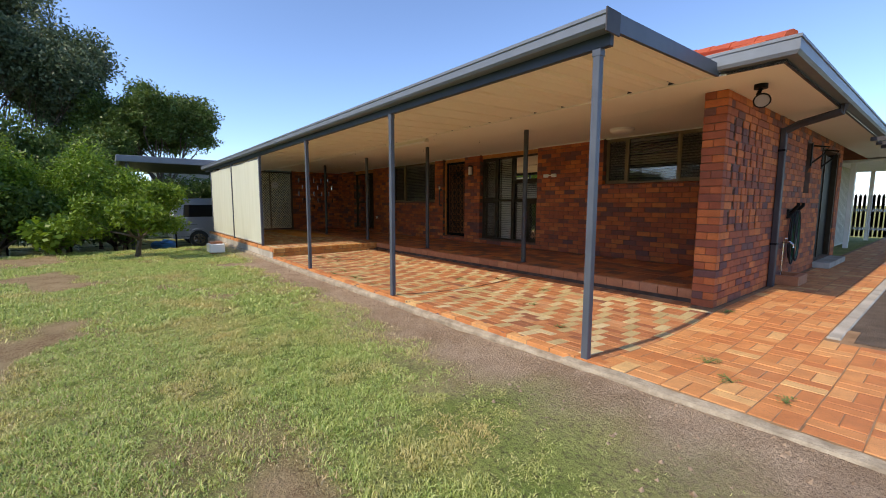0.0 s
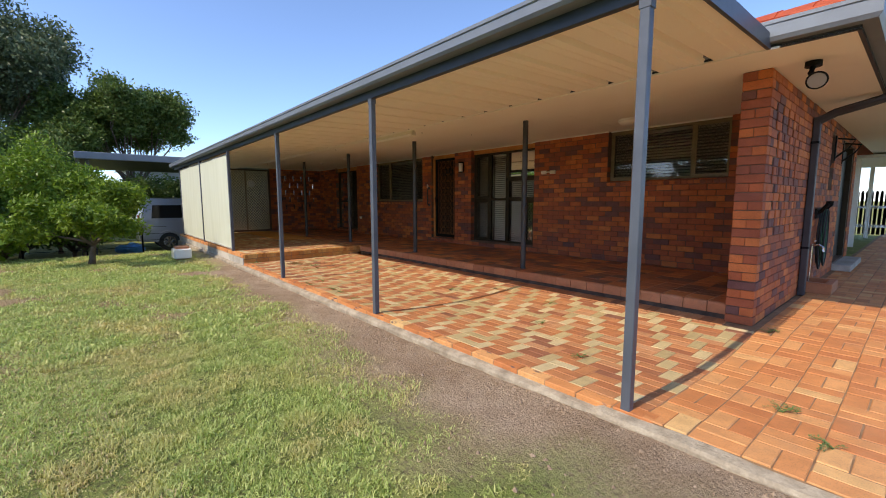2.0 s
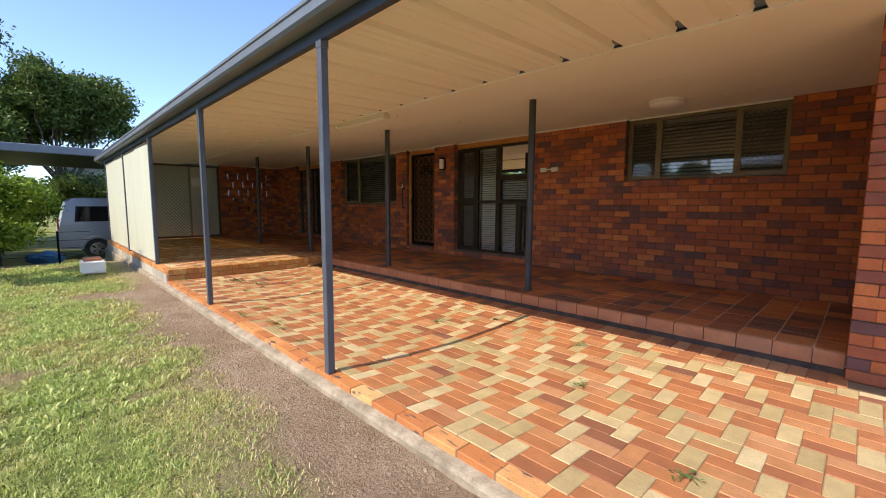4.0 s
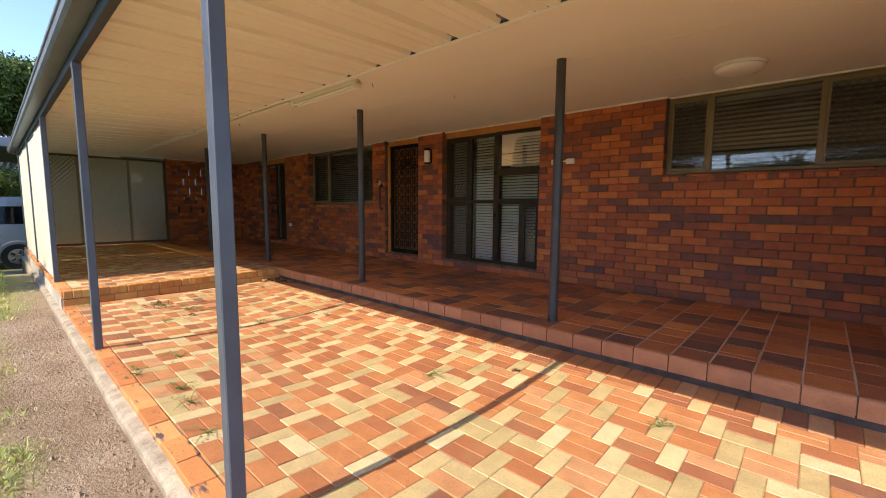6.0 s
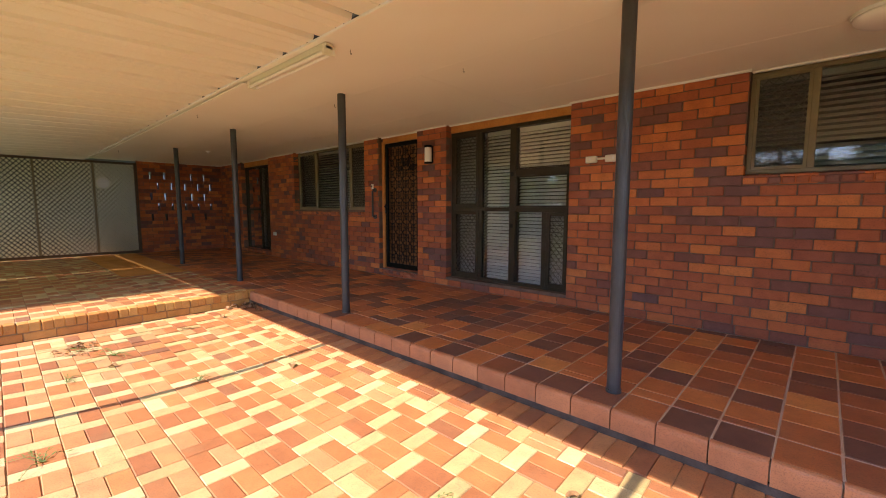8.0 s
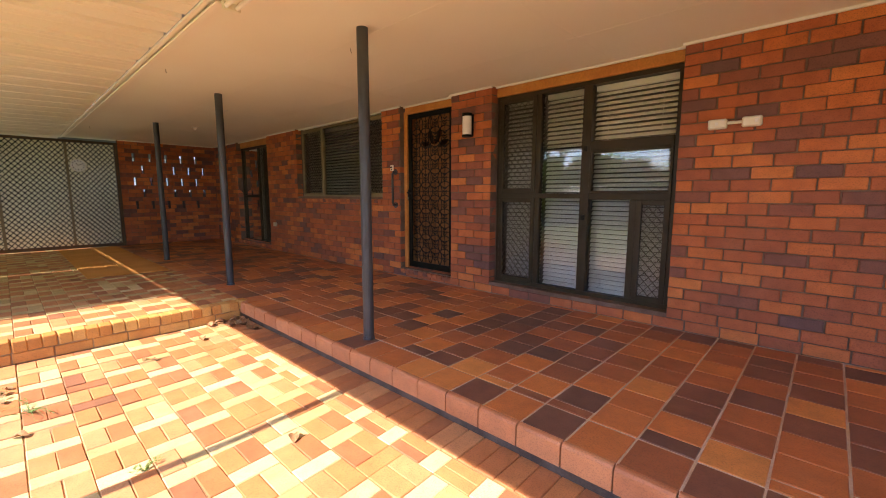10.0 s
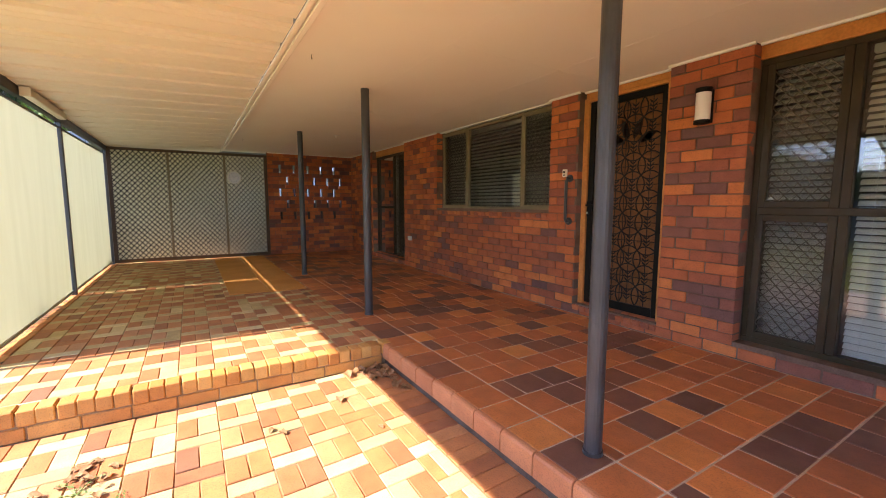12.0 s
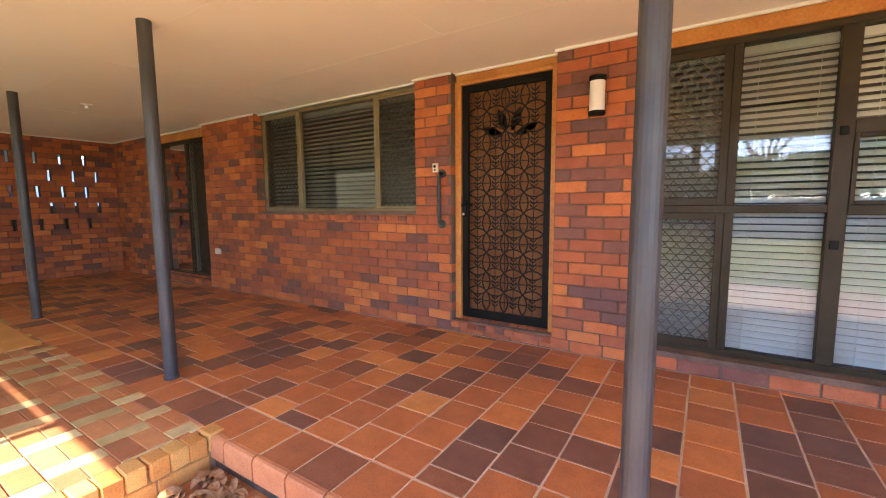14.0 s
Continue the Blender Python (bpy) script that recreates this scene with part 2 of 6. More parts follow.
lining_cloth = cloth.copy()
lining_cloth.name = "pale_lining_cloth"
for n in lining_cloth.node_tree.nodes:
    if n.type == "MIX_SHADER":
        n.inputs[0].default_value = 0.32
    elif n.type == "BSDF_TRANSLUCENT":
        n.inputs[0].default_value = (0.86, 0.80, 0.54, 1)
    elif n.type == "MIX":
        n.inputs[6].default_value, n.inputs[7].default_value = (0.78, 0.75, 0.55, 1), (0.83, 0.80, 0.60, 1)

# ---- builders ----
def box(bm, x0, x1, y0, y1, z0, z1, bevel=0.0):
    r = bmesh.ops.create_cube(bm, size=1, matrix=Matrix.Translation(((x0 + x1) / 2, (y0 + y1) / 2, (z0 + z1) / 2))
                              @ Matrix.Diagonal((abs(x1 - x0), abs(y1 - y0), abs(z1 - z0), 1)))
    if bevel:
        bmesh.ops.bevel(bm, geom=list({e for v in r["verts"] for e in v.link_edges}), offset=bevel, segments=1, affect="EDGES")
    return bm


def boxm(*a, bevel=0.0):
    return box(bmesh.new(), *a, bevel=bevel)


def rod(bm, a, b, r, n=10, r2=None):
    a, b = Vector(a), Vector(b)
    q = (b - a).to_track_quat("Z", "Y").to_matrix().to_4x4()
    bmesh.ops.create_cone(bm, cap_ends=True, segments=n, radius1=r, radius2=r if r2 is None else r2, depth=(b - a).length,
                          matrix=Matrix.Translation((a + b) / 2) @ q)
    return bm


def rodm(*a, **k):
    return rod(bmesh.new(), *a, **k)


def tube(bm, pts, r, n=8, closed=False):
    """A tube of n sides along a list of points; r is one radius, or one for each point."""
    pts = [Vector(p) for p in pts]
    rings = []
    k = len(pts)
    up = Vector((0.12, 0.31, 0.94))
    for i, p in enumerate(pts):
        d = (pts[(i + 1) % k] - pts[i - 1]) if closed else (pts[min(i + 1, k - 1)] - pts[max(i - 1, 0)])
        d.normalize()
        s = d.cross(up)
        s = s.normalized() if s.length > 0.05 else d.cross(Vector((1, 0, 0))).normalized()
        u = s.cross(d)
        rr = r[i] if isinstance(r, (list, tuple)) else r
        rings.append([bm.verts.new(p + rr * (math.cos(2 * math.pi * j / n) * s + math.sin(2 * math.pi * j / n) * u)) for j in range(n)])
    for i in range(k if closed else k - 1):
        a, b = rings[i], rings[(i + 1) % k]
        for j in range(n):
            bm.faces.new((a[j], a[(j + 1) % n], b[(j + 1) % n], b[j]))
    if not closed:
        bm.faces.new(rings[0][::-1])
        bm.faces.new(rings[-1])
    return bm


def spin(bm, profile, centre=(0, 0, 0), n=24, m=None):
    """A turned shape from (radius, height) pairs about z, moved by m."""
    m = m or Matrix.Translation(centre)
    rings = [[bm.verts.new(m @ Vector((r * math.cos(2 * math.pi * j / n), r * math.sin(2 * math.pi * j / n), h))) for j in range(n)]
             for r, h in profile]
    for a, b in zip(rings, rings[1:]):
        for j in range(n):
            bm.faces.new((a[j], a[(j + 1) % n], b[(j + 1) % n], b[j]))
    bm.faces.new(rings[0][::-1])
    bm.faces.new(rings[-1])
    return bm


def part(name, bm, material, parent=None, label="", smooth=False):
    me = bpy.data.meshes.new(name)
    bmesh.ops.recalc_face_normals(bm, faces=bm.faces)
    bm.to_mesh(me)
    bm.free()
    if smooth:
        me.shade_smooth()
    me.materials.append(material)
    ob = new(name, me)
    if parent is not None:
        ob.parent = parent
        ob.matrix_parent_inverse = parent.matrix_world.inverted()
    if label:
        ob["label"] = label
    return ob


def thing(name, label, category, group="", kind="", at=(0, 0, 0)):
    ob = new(name)
    ob.empty_display_size = 0.1
    ob.location = at
    bpy.context.view_layer.update()
    return tagged(ob, label, category, group, kind)


def structure(name, bm, material, label, category, smooth=False):
    return tagged(part(name, bm, material, None, "", smooth), label, category, "", "structure")


def raw_mesh(name, verts, faces, material, parent=None):
    me = bpy.data.meshes.new(name)
    me.from_pydata([tuple(v) for v in verts], [], [tuple(f) for f in faces])
    me.materials.append(material)
    ob = new(name, me)
    if parent is not None:
        ob.parent = parent
    return ob


PIECE = {}


def piece_mesh(size, chamfer, key):
    """A chamfered block about its centre, shared between alike pieces; open at the hidden back (-z side kept for closeness)."""
    k = (tuple(round(s, 3) for s in size), chamfer, key)
    if k not in PIECE:
        bm = boxm(*[v for s in k[0] for v in (-s / 2, s / 2)], bevel=chamfer)
        me = bpy.data.meshes.new(key)
        bm.to_mesh(me)
        bm.free()
        me.materials.append(PM[key, False])
        PIECE[k] = me
    return PIECE[k]


def dip(x, y):
    """How far the lower patio has settled: a shallow trough between its edges, fading out past the house corner."""
    u = (y + 4.45) / 2.4
    if not 0 < u < 1 or x < -2.2:
        return 0.0
    fade = min(1.0, max(0.0, (8.2 - x) / 2.4)) * min(1.0, max(0.15, (x + 1.9) / 1.4))
    return -0.058 * math.sin(math.pi * u) * fade


def pieces(name, items, key, parent, near, chamfer=0.004, jitter=0.0012, tilt=0.3, limit=300, seed=1, settled=False):
    """items: (centre, size). Those for which near(centre) is least become objects of their own, the rest one joined part."""
    rnd = random.Random(seed)
    items = sorted(items, key=lambda it: near(it[0]))
    joined_v, joined_f = [], []
    for i, (c, s) in enumerate(items):
        c = Vector(c) + Vector([rnd.uniform(-jitter, jitter) for _ in range(3)])
        e = Euler([radians(rnd.uniform(-tilt, tilt)) for _ in range(3)])
        if settled:
            e.x += math.atan((dip(c.x, c.y + 0.05) - dip(c.x, c.y - 0.05)) / 0.1)
            c.z += dip(c.x, c.y)
        if i < limit:
            ob = new(name, piece_mesh(s, chamfer, key))
            ob.parent = parent
            ob.location, ob.rotation_euler = c, e
        else:
            me = piece_mesh(s, chamfer, key)
            k = len(joined_v)
            r = e.to_matrix()
            joined_v += [r @ v.co + c for v in me.vertices]
            joined_f += [[k + j for j in p.vertices] for p in me.polygons]
    if joined_v:
        ob = raw_mesh(name + "_field", joined_v, joined_f, PM[key, True], parent)
        ob["kind"] = "stuff"

# ---- the place: levels and lines ----
ZV = 0.17            # top of the verandah and of the raised paving
YE = -1.94           # front edge of the verandah
YW, YF = 0.12, 0.235 # brick face and window frame face of the long wall
ZC = 2.40            # underside of the flat soffit
XL, XR = -8.62, 5.57 # ends of the long wall
YP = -4.55           # outer edge of the paving
XS = -1.86           # face of the step up to the raised paving
POSTS_F = (5.765, 3.01, 0.205, -2.72, -5.5, -8.5)
POSTS_R = (2.785, 0.0, -2.77, -5.565)
COURSE = (ZC - ZV) / 26

# openings in the long wall: x0, x1, z0, z1 at the brick face
OPEN_W1 = (3.12, 4.93, ZV + 16 * COURSE - 0.01, ZC)
OPEN_W3 = (-0.26, 1.56, ZV + 1.4 * COURSE, ZC)
OPEN_D1 = (-1.75, -0.84, ZV + 1.2 * COURSE, ZC)
OPEN_W2 = (-4.55, -2.13, ZV + 12 * COURSE + 0.03, ZC)
OPEN_D2 = (-7.26, -5.72, ZV + 1.0 * COURSE, ZC)
OPENINGS = (OPEN_W1, OPEN_W3, OPEN_D1, OPEN_W2, OPEN_D2)


def holed_slab(bm, a0, a1, z0, z1, holes, put):
    """Fills a rectangle but for its holes with boxes; put(a0, a1, z0, z1) adds one box."""
    xs = sorted({a0, a1, *[h[0] for h in holes], *[h[1] for h in holes]})
    for u, v in zip(xs, xs[1:]):
        mid = (u + v) / 2
        cuts = sorted([(h[2], h[3]) for h in holes if h[0] < mid < h[1]])
        z = z0
        for c0, c1 in cuts:
            if c0 > z + 1e-4:
                put(u, v, z, c0)
            z = max(z, c1)
        if z < z1 - 1e-4:
            put(u, v, z, z1)


def courses(a0, a1, z0, n, holes, rnd, length=0.2335, joint=0.0065, pitch=COURSE):
    """Running-bond bricks: (middle along, middle up, length)."""
    out = []
    for i in range(n):
        zc = z0 + (i + 0.5) * pitch
        spans = [(a0, a1)]
        for h in holes:
            if h[2] < zc < h[3]:
                spans = [s for u, v in spans for s in ((u, min(v, h[0])), (max(u, h[1]), v)) if s[1] - s[0] > 0.02]
        for u, v in spans:
            x = u - (0.12 if i % 2 else 0.0)
            while x < v - 0.015:
                p, q = max(x, u), min(x + length, v)
                if q - p > 0.025:
                    out.append(((p + q) / 2, zc, q - p))
                x += length + joint
    return out


# ---- the long brick wall ----
rnd = random.Random(5)
bm = bmesh.new()
holed_slab(bm, XL, XR + 0.23, -0.1, ZC + 0.1, OPENINGS, lambda u, v, p, q: box(bm, u, v, YW + 0.008, YW + 0.24, p, q))
wall_long = structure("wall_long", bm, mortar, "long brown brick house wall facing the verandah", "wall")
wall_items = [((x, YW + 0.055, z), (round(l, 2), 0.11, COURSE - 0.007)) for x, z, l in courses(XL, XR, ZV, 26, OPENINGS, rnd)]

# ---- verandah slab, raised paving, lower patio ----
def bed_sheet(x0, x1, y0, y1):
    """A solid bed whose top follows the settled paving."""
    bm = bmesh.new()
    nx_, ny_ = 24, 24
    top = [[bm.verts.new((x0 + (x1 - x0) * i / nx_, y0 + (y1 - y0) * j / ny_, -0.006 + dip(x0 + (x1 - x0) * i / nx_, y0 + (y1 - y0) * j / ny_))) for i in range(nx_ + 1)] for j in range(ny_ + 1)]
    low = [[bm.verts.new((v.co.x, v.co.y, -0.2)) for v in row] for row in top]
    for j in range(ny_):
        for i in range(nx_):
            bm.faces.new((top[j][i], top[j][i + 1], top[j + 1][i + 1], top[j + 1][i]))
            bm.faces.new((low[j][i], low[j + 1][i], low[j + 1][i + 1], low[j][i + 1]))
    for i in range(nx_):
        for j in (0, ny_):
            bm.faces.new((top[j][i], low[j][i], low[j][i + 1], top[j][i + 1]))
    for j in range(ny_):
        for i in (0, nx_):
            bm.faces.new((top[j][i], top[j + 1][i], low[j + 1][i], low[j][i]))
    return bm


structure("verandah_slab", boxm(XL, XR, YE + 0.012, YW + 0.1, -0.12, ZV - 0.004), grout, "raised verandah slab with pale grout joints", "floor")
structure("raised_slab", boxm(-9.2, XS - 0.085, YP + 0.012, YE + 0.012, -0.9, ZV - 0.006), joint_sand, "raised concrete slab under the paving", "floor")
structure("patio_bed", bed_sheet(XS - 0.084, 6.98, YP + 0.006, YE + 0.012), joint_sand, "sand bed between the lower patio pavers", "floor")
structure("side_path_bed", boxm(5.8, 6.80, YE + 0.012, 15.5, -0.2, -0.006), joint_sand, "sand bed of the path beside the house", "floor")
structure("patio_bed_end", bed_sheet(6.981, 12.0, YP + 0.006, -2.35), joint_sand, "sand bed of the patio beyond the house corner", "floor")


def basket(x0, x1, y0, y1, z, seed):
    """Pairs of red pavers laid along x with a yellow brick on edge across, in columns shifted by half a repeat."""
    r = random.Random(seed)
    red, yel = [], []
    cw, per, yw = 0.2145, 0.314, 0.104
    k = 0
    y = y0
    while y < y1 - 0.03:
        ye = min(y + cw, y1)
        x = x0 - per + (5.02 - 0.105 * k - x0) % per
        while x < x1:
            a, b = max(x, x0), min(x + yw, x1)
            if b - a > 0.015:
                (yel if r.random() < 0.93 else red).append((((a + b) / 2, (y + ye) / 2, z - 0.03 + r.uniform(-0.0015, 0.0015)), (round(b - a - 0.0028, 3), round(ye - y - 0.0028, 3), 0.06)))
            a, b = max(x + yw, x0), min(x + per, x1)
            if b - a > 0.015:
                h = (ye - y) / 2
                for j in range(2):
                    t = yel if r.random() < 0.10 else red
                    t.append((((a + b) / 2, y + h * (j + 0.5), z - 0.03 + r.uniform(-0.0015, 0.0015)), (round(b - a - 0.0028, 3), round(h - 0.0028, 3), 0.06)))
            x += per
        y += cw
        k += 1
    return red, yel


lower = thing("patio_paving", "sunlit red and yellow clay pavers of the lower patio", "paving", kind="structure")
lower_red, lower_yel = basket(XS, 5.86, YP + 0.105, YE - 0.223, 0.0, 3)
x = XS
while x < 5.5:
    lower_red.append(((x + 0.054, YE - 0.109, -0.03), (0.105, 0.222, 0.06)))
    x += 0.108
upper = thing("raised_paving", "red and yellow clay pavers of the raised patio end", "paving", kind="structure")
upper_red, upper_yel = basket(-9.1, XS - 0.115, YP + 0.115, YE + 0.012, ZV, 4)

# edging rows
edge_items = []
x = XS
while x < 5.8:
    edge_items.append(((x + 0.117, YP + 0.052, -0.035), (0.23, 0.1, 0.07)))
    x += 0.236
x = -9.2
while x < XS - 0.2:
    edge_items.append(((x + 0.117, YP + 0.055, ZV - 0.035), (0.23, 0.106, 0.074)))
    x += 0.236

# pavers beyond the post and along the side path, basket-laid in pairs
side_items = []
rs = random.Random(8)
for ix in range(28):
    for iy in range(84):
        x, y = 5.86 + ix * 0.234, YP + 0.004 + iy * 0.234
        if not ((x < 6.7 and y < 15) or y < -2.45) or (x < 5.8 and y > -2.0):
            continue
        turn = (ix + iy) % 2
        for j in range(2):
            s = (0.228, 0.111, 0.06) if turn else (0.111, 0.228, 0.06)
            c = (x + 0.117, y + 0.058 + 0.117 * j) if turn else (x + 0.058 + 0.117 * j, y + 0.117)
            side_items.append(((c[0], c[1], -0.031 + rs.uniform(-0.002, 0.002)), s))

# step: brick-on-edge nosing over a stretcher course
nose_items, riser_items = [], []
y = YP + 0.01
while y < YE - 0.03:
    nose_items.append(((XS - 0.055, y + 0.042, ZV - 0.043 + rs.uniform(-0.003, 0.004)), (0.115, 0.082, 0.09)))
    y += 0.0855
y = YP + 0.01
while y < YE - 0.05:
    l = min(0.23, YE - y)
    riser_items.append(((XS - 0.05, y + l / 2, 0.035), (0.09, round(l - 0.003, 3), 0.078)))
    y += 0.234

structure("step_mortar", boxm(XS - 0.09, XS - 0.012, YP + 0.012, YE + 0.0, -0.02, ZV - 0.03), joint_sand, "sandy mortar inside the brick step", "step")

# verandah tiles: a row of edge tiles, then columns of near-square tiles with broken joints
tile_items, lip_items = [], []
TP = 0.2305
x, k = 0.785 - 41 * TP, 0
rt = random.Random(6)
while x < XR - 0.02:
    a0, a1 = max(x, XL), min(x + TP, XR)
    w = a1 - a0
    if w > 0.03:
        tile_items.append((((a0 + a1) / 2, YE + 0.126, ZV - 0.012), (round(w - 0.010, 3), 0.232, 0.024)))
        lip_items.append((a0, a1 - 0.008))
        y = YE + 0.25 - rt.choice((0.0, 0.0, 0.11, 0.06, 0.15))
        while y < YW - 0.01:
            a, b = max(y, YE + 0.25), min(y + 0.226, YW - 0.012)
            if b - a > 0.02:
                tile_items.append((((a0 + a1) / 2, (a + b) / 2, ZV - 0.012), (round(w - 0.010, 3), round(b - a - 0.009, 3), 0.024)))
            y += 0.226
    x += TP
    k += 1
verandah = thing("verandah_tiles", "brown and terracotta quarry tiles of the shaded verandah", "tiles", kind="structure")
# rounded lip tiles down the face of the verandah edge
prof = [(YE + 0.012, ZV - 0.001), (YE - 0.002, ZV - 0.001), (YE - 0.014, ZV - 0.006), (YE - 0.022, ZV - 0.016), (YE - 0.024, ZV - 0.03),
        (YE - 0.024, 0.055), (YE + 0.012, 0.055)]
lip_mesh = {}
for a, b in lip_items:
    k = round(b - a, 3)
    if k not in lip_mesh:
        q = bmesh.new()
        l, r = [[q.verts.new((s * k / 2, y, z)) for y, z in prof] for s in (-1, 1)]
        for i in range(len(prof)):
            j = (i + 1) % len(prof)
            q.faces.new((l[i], l[j], r[j], r[i]))
        q.faces.new(l)
        q.faces.new(r[::-1])
        bmesh.ops.recalc_face_normals(q, faces=q.faces)
        me = bpy.data.meshes.new("edge_tile")
        q.to_mesh(me)
        q.free()
        me.materials.append(edge_tile)
        lip_mesh[k] = me
    ob = new("edge_tile", lip_mesh[k])
    ob.parent = verandah
    ob.location = ((a + b) / 2, rs.uniform(-0.0015, 0.0015), 0)
# riser below the lip; the recess shade is put into its dark colour
structure("verandah_riser", boxm(XL, XR, YE - 0.004, YE + 0.011, -0.1, 0.056), rough_mat("footing", (0.06, 0.042, 0.035), (0.11, 0.08, 0.065), 9), "recessed riser below the verandah edge, coloured dark for its shade", "step")

# concrete edge strip along the lawn
bm = bmesh.new()
rows = []
nk = 420
for i in range(nk + 1):
    x = -9.2 + 21.2 * i / nk
    n1 = noise.noise(Vector((x * 2.2, 0, 5))) + 0.5 * noise.noise(Vector((x * 9, 1, 5)))
    top = (-0.042 if x < 5.6 else -0.018) + (0.003 if x < 5.6 else 0.014) * n1
    out = YP - 0.062 - (0.012 if x > 5.6 else 0) - 0.007 * noise.noise(Vector((x * 1.1, 4, 1))) - 0.004 * noise.noise(Vector((x * 14, 2, 1)))
    rows.append([bm.verts.new(p) for p in ((x, YP + 0.004, -0.3), (x, YP + 0.004, top + 0.006), (x, (YP + out) / 2, top + 0.004 * noise.noise(Vector((x * 12, 7, 1)))),
                                           (x, out + 0.012, top - 0.006), (x, out, top - 0.024), (x, out, -0.9))])
for a, b in zip(rows, rows[1:]):
    for j in range(5):
        bm.faces.new((a[j], a[j + 1], b[j + 1], b[j]))
structure("concrete_edge", bm, kerb_concrete, "rough concrete kerb strip along the lawn", "kerb")
structure("raised_edge_wall", boxm(-9.2, XS - 0.01, YP - 0.008, YP + 0.011, -0.9, ZV - 0.075), concrete, "rendered concrete face of the raised patio", "wall")

# ---- soffit and roofs ----
bm = bmesh.new()
box(bm, XL - 0.3, 6.40, -2.60, 0.5, ZC, ZC + 0.012)
box(bm, 5.8, 6.40, 0.5, 12.0, ZC, ZC + 0.012)
ceiling = structure("ceiling", bm, soffit_paint, "cream painted flat verandah soffit", "ceiling")
bm = bmesh.new()
for y in (-1.62, -0.55):
    box(bm, XL, 5.5, y - 0.01, y + 0.01, ZC - 0.0012, ZC + 0.001)
for x in (-6.2, -3.8, -1.4, 1.0, 3.4):
    box(bm, x - 0.008, x + 0.008, -1.61, YW - 0.03, ZC - 0.001, ZC + 0.001)
structure("soffit_joint_strip", bm, soffit_paint, "thin cover strips over the soffit sheet joints", "trim")
# white bead where the bricks meet the soffit
bm = bmesh.new()
solid = [(XL, OPEN_D2[0]), (OPEN_D2[1], OPEN_W2[0]), (OPEN_W2[1], OPEN_D1[0]), (OPEN_D1[1], OPEN_W3[0]), (OPEN_W3[1], OPEN_W1[0])]
for a, b in solid:
    box(bm, a - 0.012, b + 0.012, YW - 0.02, YW - 0.001, ZC - 0.02, ZC - 0.001)
for o in OPENINGS:
    box(bm, o[0] + 0.012, o[1] - 0.012, YF - 0.06, YF - 0.04, ZC - 0.018, ZC - 0.001)
box(bm, XL + 0.001, XL + 0.02, -1.75, YW - 0.02, ZC - 0.02, ZC - 0.001)
structure("soffit_bead", bm, white_trim, "white bead along the top of the brick wall", "trim")
# soffit edge batten where the sheet roof starts
structure("soffit_edge_trim", boxm(XL - 0.3, 5.95, -2.625, -2.595, ZC - 0.014, ZC + 0.004, bevel=0.003), soffit_paint, "painted edge strip of the soffit", "trim")
structure("fascia_hidden", boxm(XL - 0.3, 6.4, -2.592, -2.57, ZC + 0.013, ZC + 0.2), fascia_dark, "dark house fascia behind the sheet roof", "fascia")

# corrugated verandah roof, ribs running out from the house
rv, rf = [], []
x = 2.823 - 28 * 0.44 - 0.31
ribs = []
while x < 5.86:
    ribs += [(x, 0.0), (x + 0.09, 0.0), (x + 0.10, 0.010), (x + 0.11, 0.0), (x + 0.18, 0.0), (x + 0.19, 0.010), (x + 0.20, 0.0), (x + 0.27, 0.0),
             (x + 0.29, 0.055), (x + 0.335, 0.055), (x + 0.355, 0.0)]
    x += 0.44
ribs = [r for r in ribs if r[0] <= 5.87]
for y, z in ((-2.63, ZC + 0.001), (-4.58, 2.335)):
    rv += [(px, y, z + h) for px, h in ribs]
nr = len(ribs)
rf = [(i, i + 1, nr + i + 1, nr + i) for i in range(nr - 1)]
roof = raw_mesh("verandah_roof", rv, rf, roof_under)
sol = roof.modifiers.new("thickness", "SOLIDIFY")
sol.thickness, sol.offset = 0.003, 1.0
tagged(roof, "cream ribbed metal sheet roof over the patio", "roof", kind="structure")

# front beam, gutter and end trim
beam = thing("verandah_beam", "blue-grey steel beam, coloured darker for its shade, and gutter on posts", "beam", kind="structure")
part("beam", boxm(-9.4, 5.86, -4.535, -4.485, 2.245, 2.345, bevel=0.004), beam_shaded, beam)
bm = bmesh.new()
gp = [(-4.54, 2.325), (-4.54, 2.436), (-4.655, 2.436), (-4.665, 2.431), (-4.665, 2.408), (-4.655, 2.403), (-4.655, 2.345), (-4.635, 2.325)]
l, r = [[bm.verts.new((s, y, z)) for y, z in gp] for s in (-9.5, 5.90)]
for i in range(len(gp)):
    j = (i + 1) % len(gp)
    bm.faces.new((l[i], l[j], r[j], r[i]))
bm.faces.new(l)
bm.faces.new(r[::-1])
part("gutter", bm, gutter_steel, beam, "blue-grey quad gutter")
part("end_cap", boxm(5.90, 5.912, -4.672, -4.50, 2.29, 2.444, bevel=0.003), fascia_dark, beam, "dark gutter end cap")
bm = bmesh.new()
q = [(-2.64, 2.385), (-2.64, 2.50), (-4.60, 2.445), (-4.60, 2.32)]
l, r = [[bm.verts.new((s, y, z)) for y, z in q] for s in (5.872, 5.898)]
for i in range(4):
    bm.faces.new((l[i], l[(i + 1) % 4], r[(i + 1) % 4], r[i]))
bm.faces.new(l)
bm.faces.new(r[::-1])
part("barge_trim", bm, steel_blue, beam, "sloping end flashing")

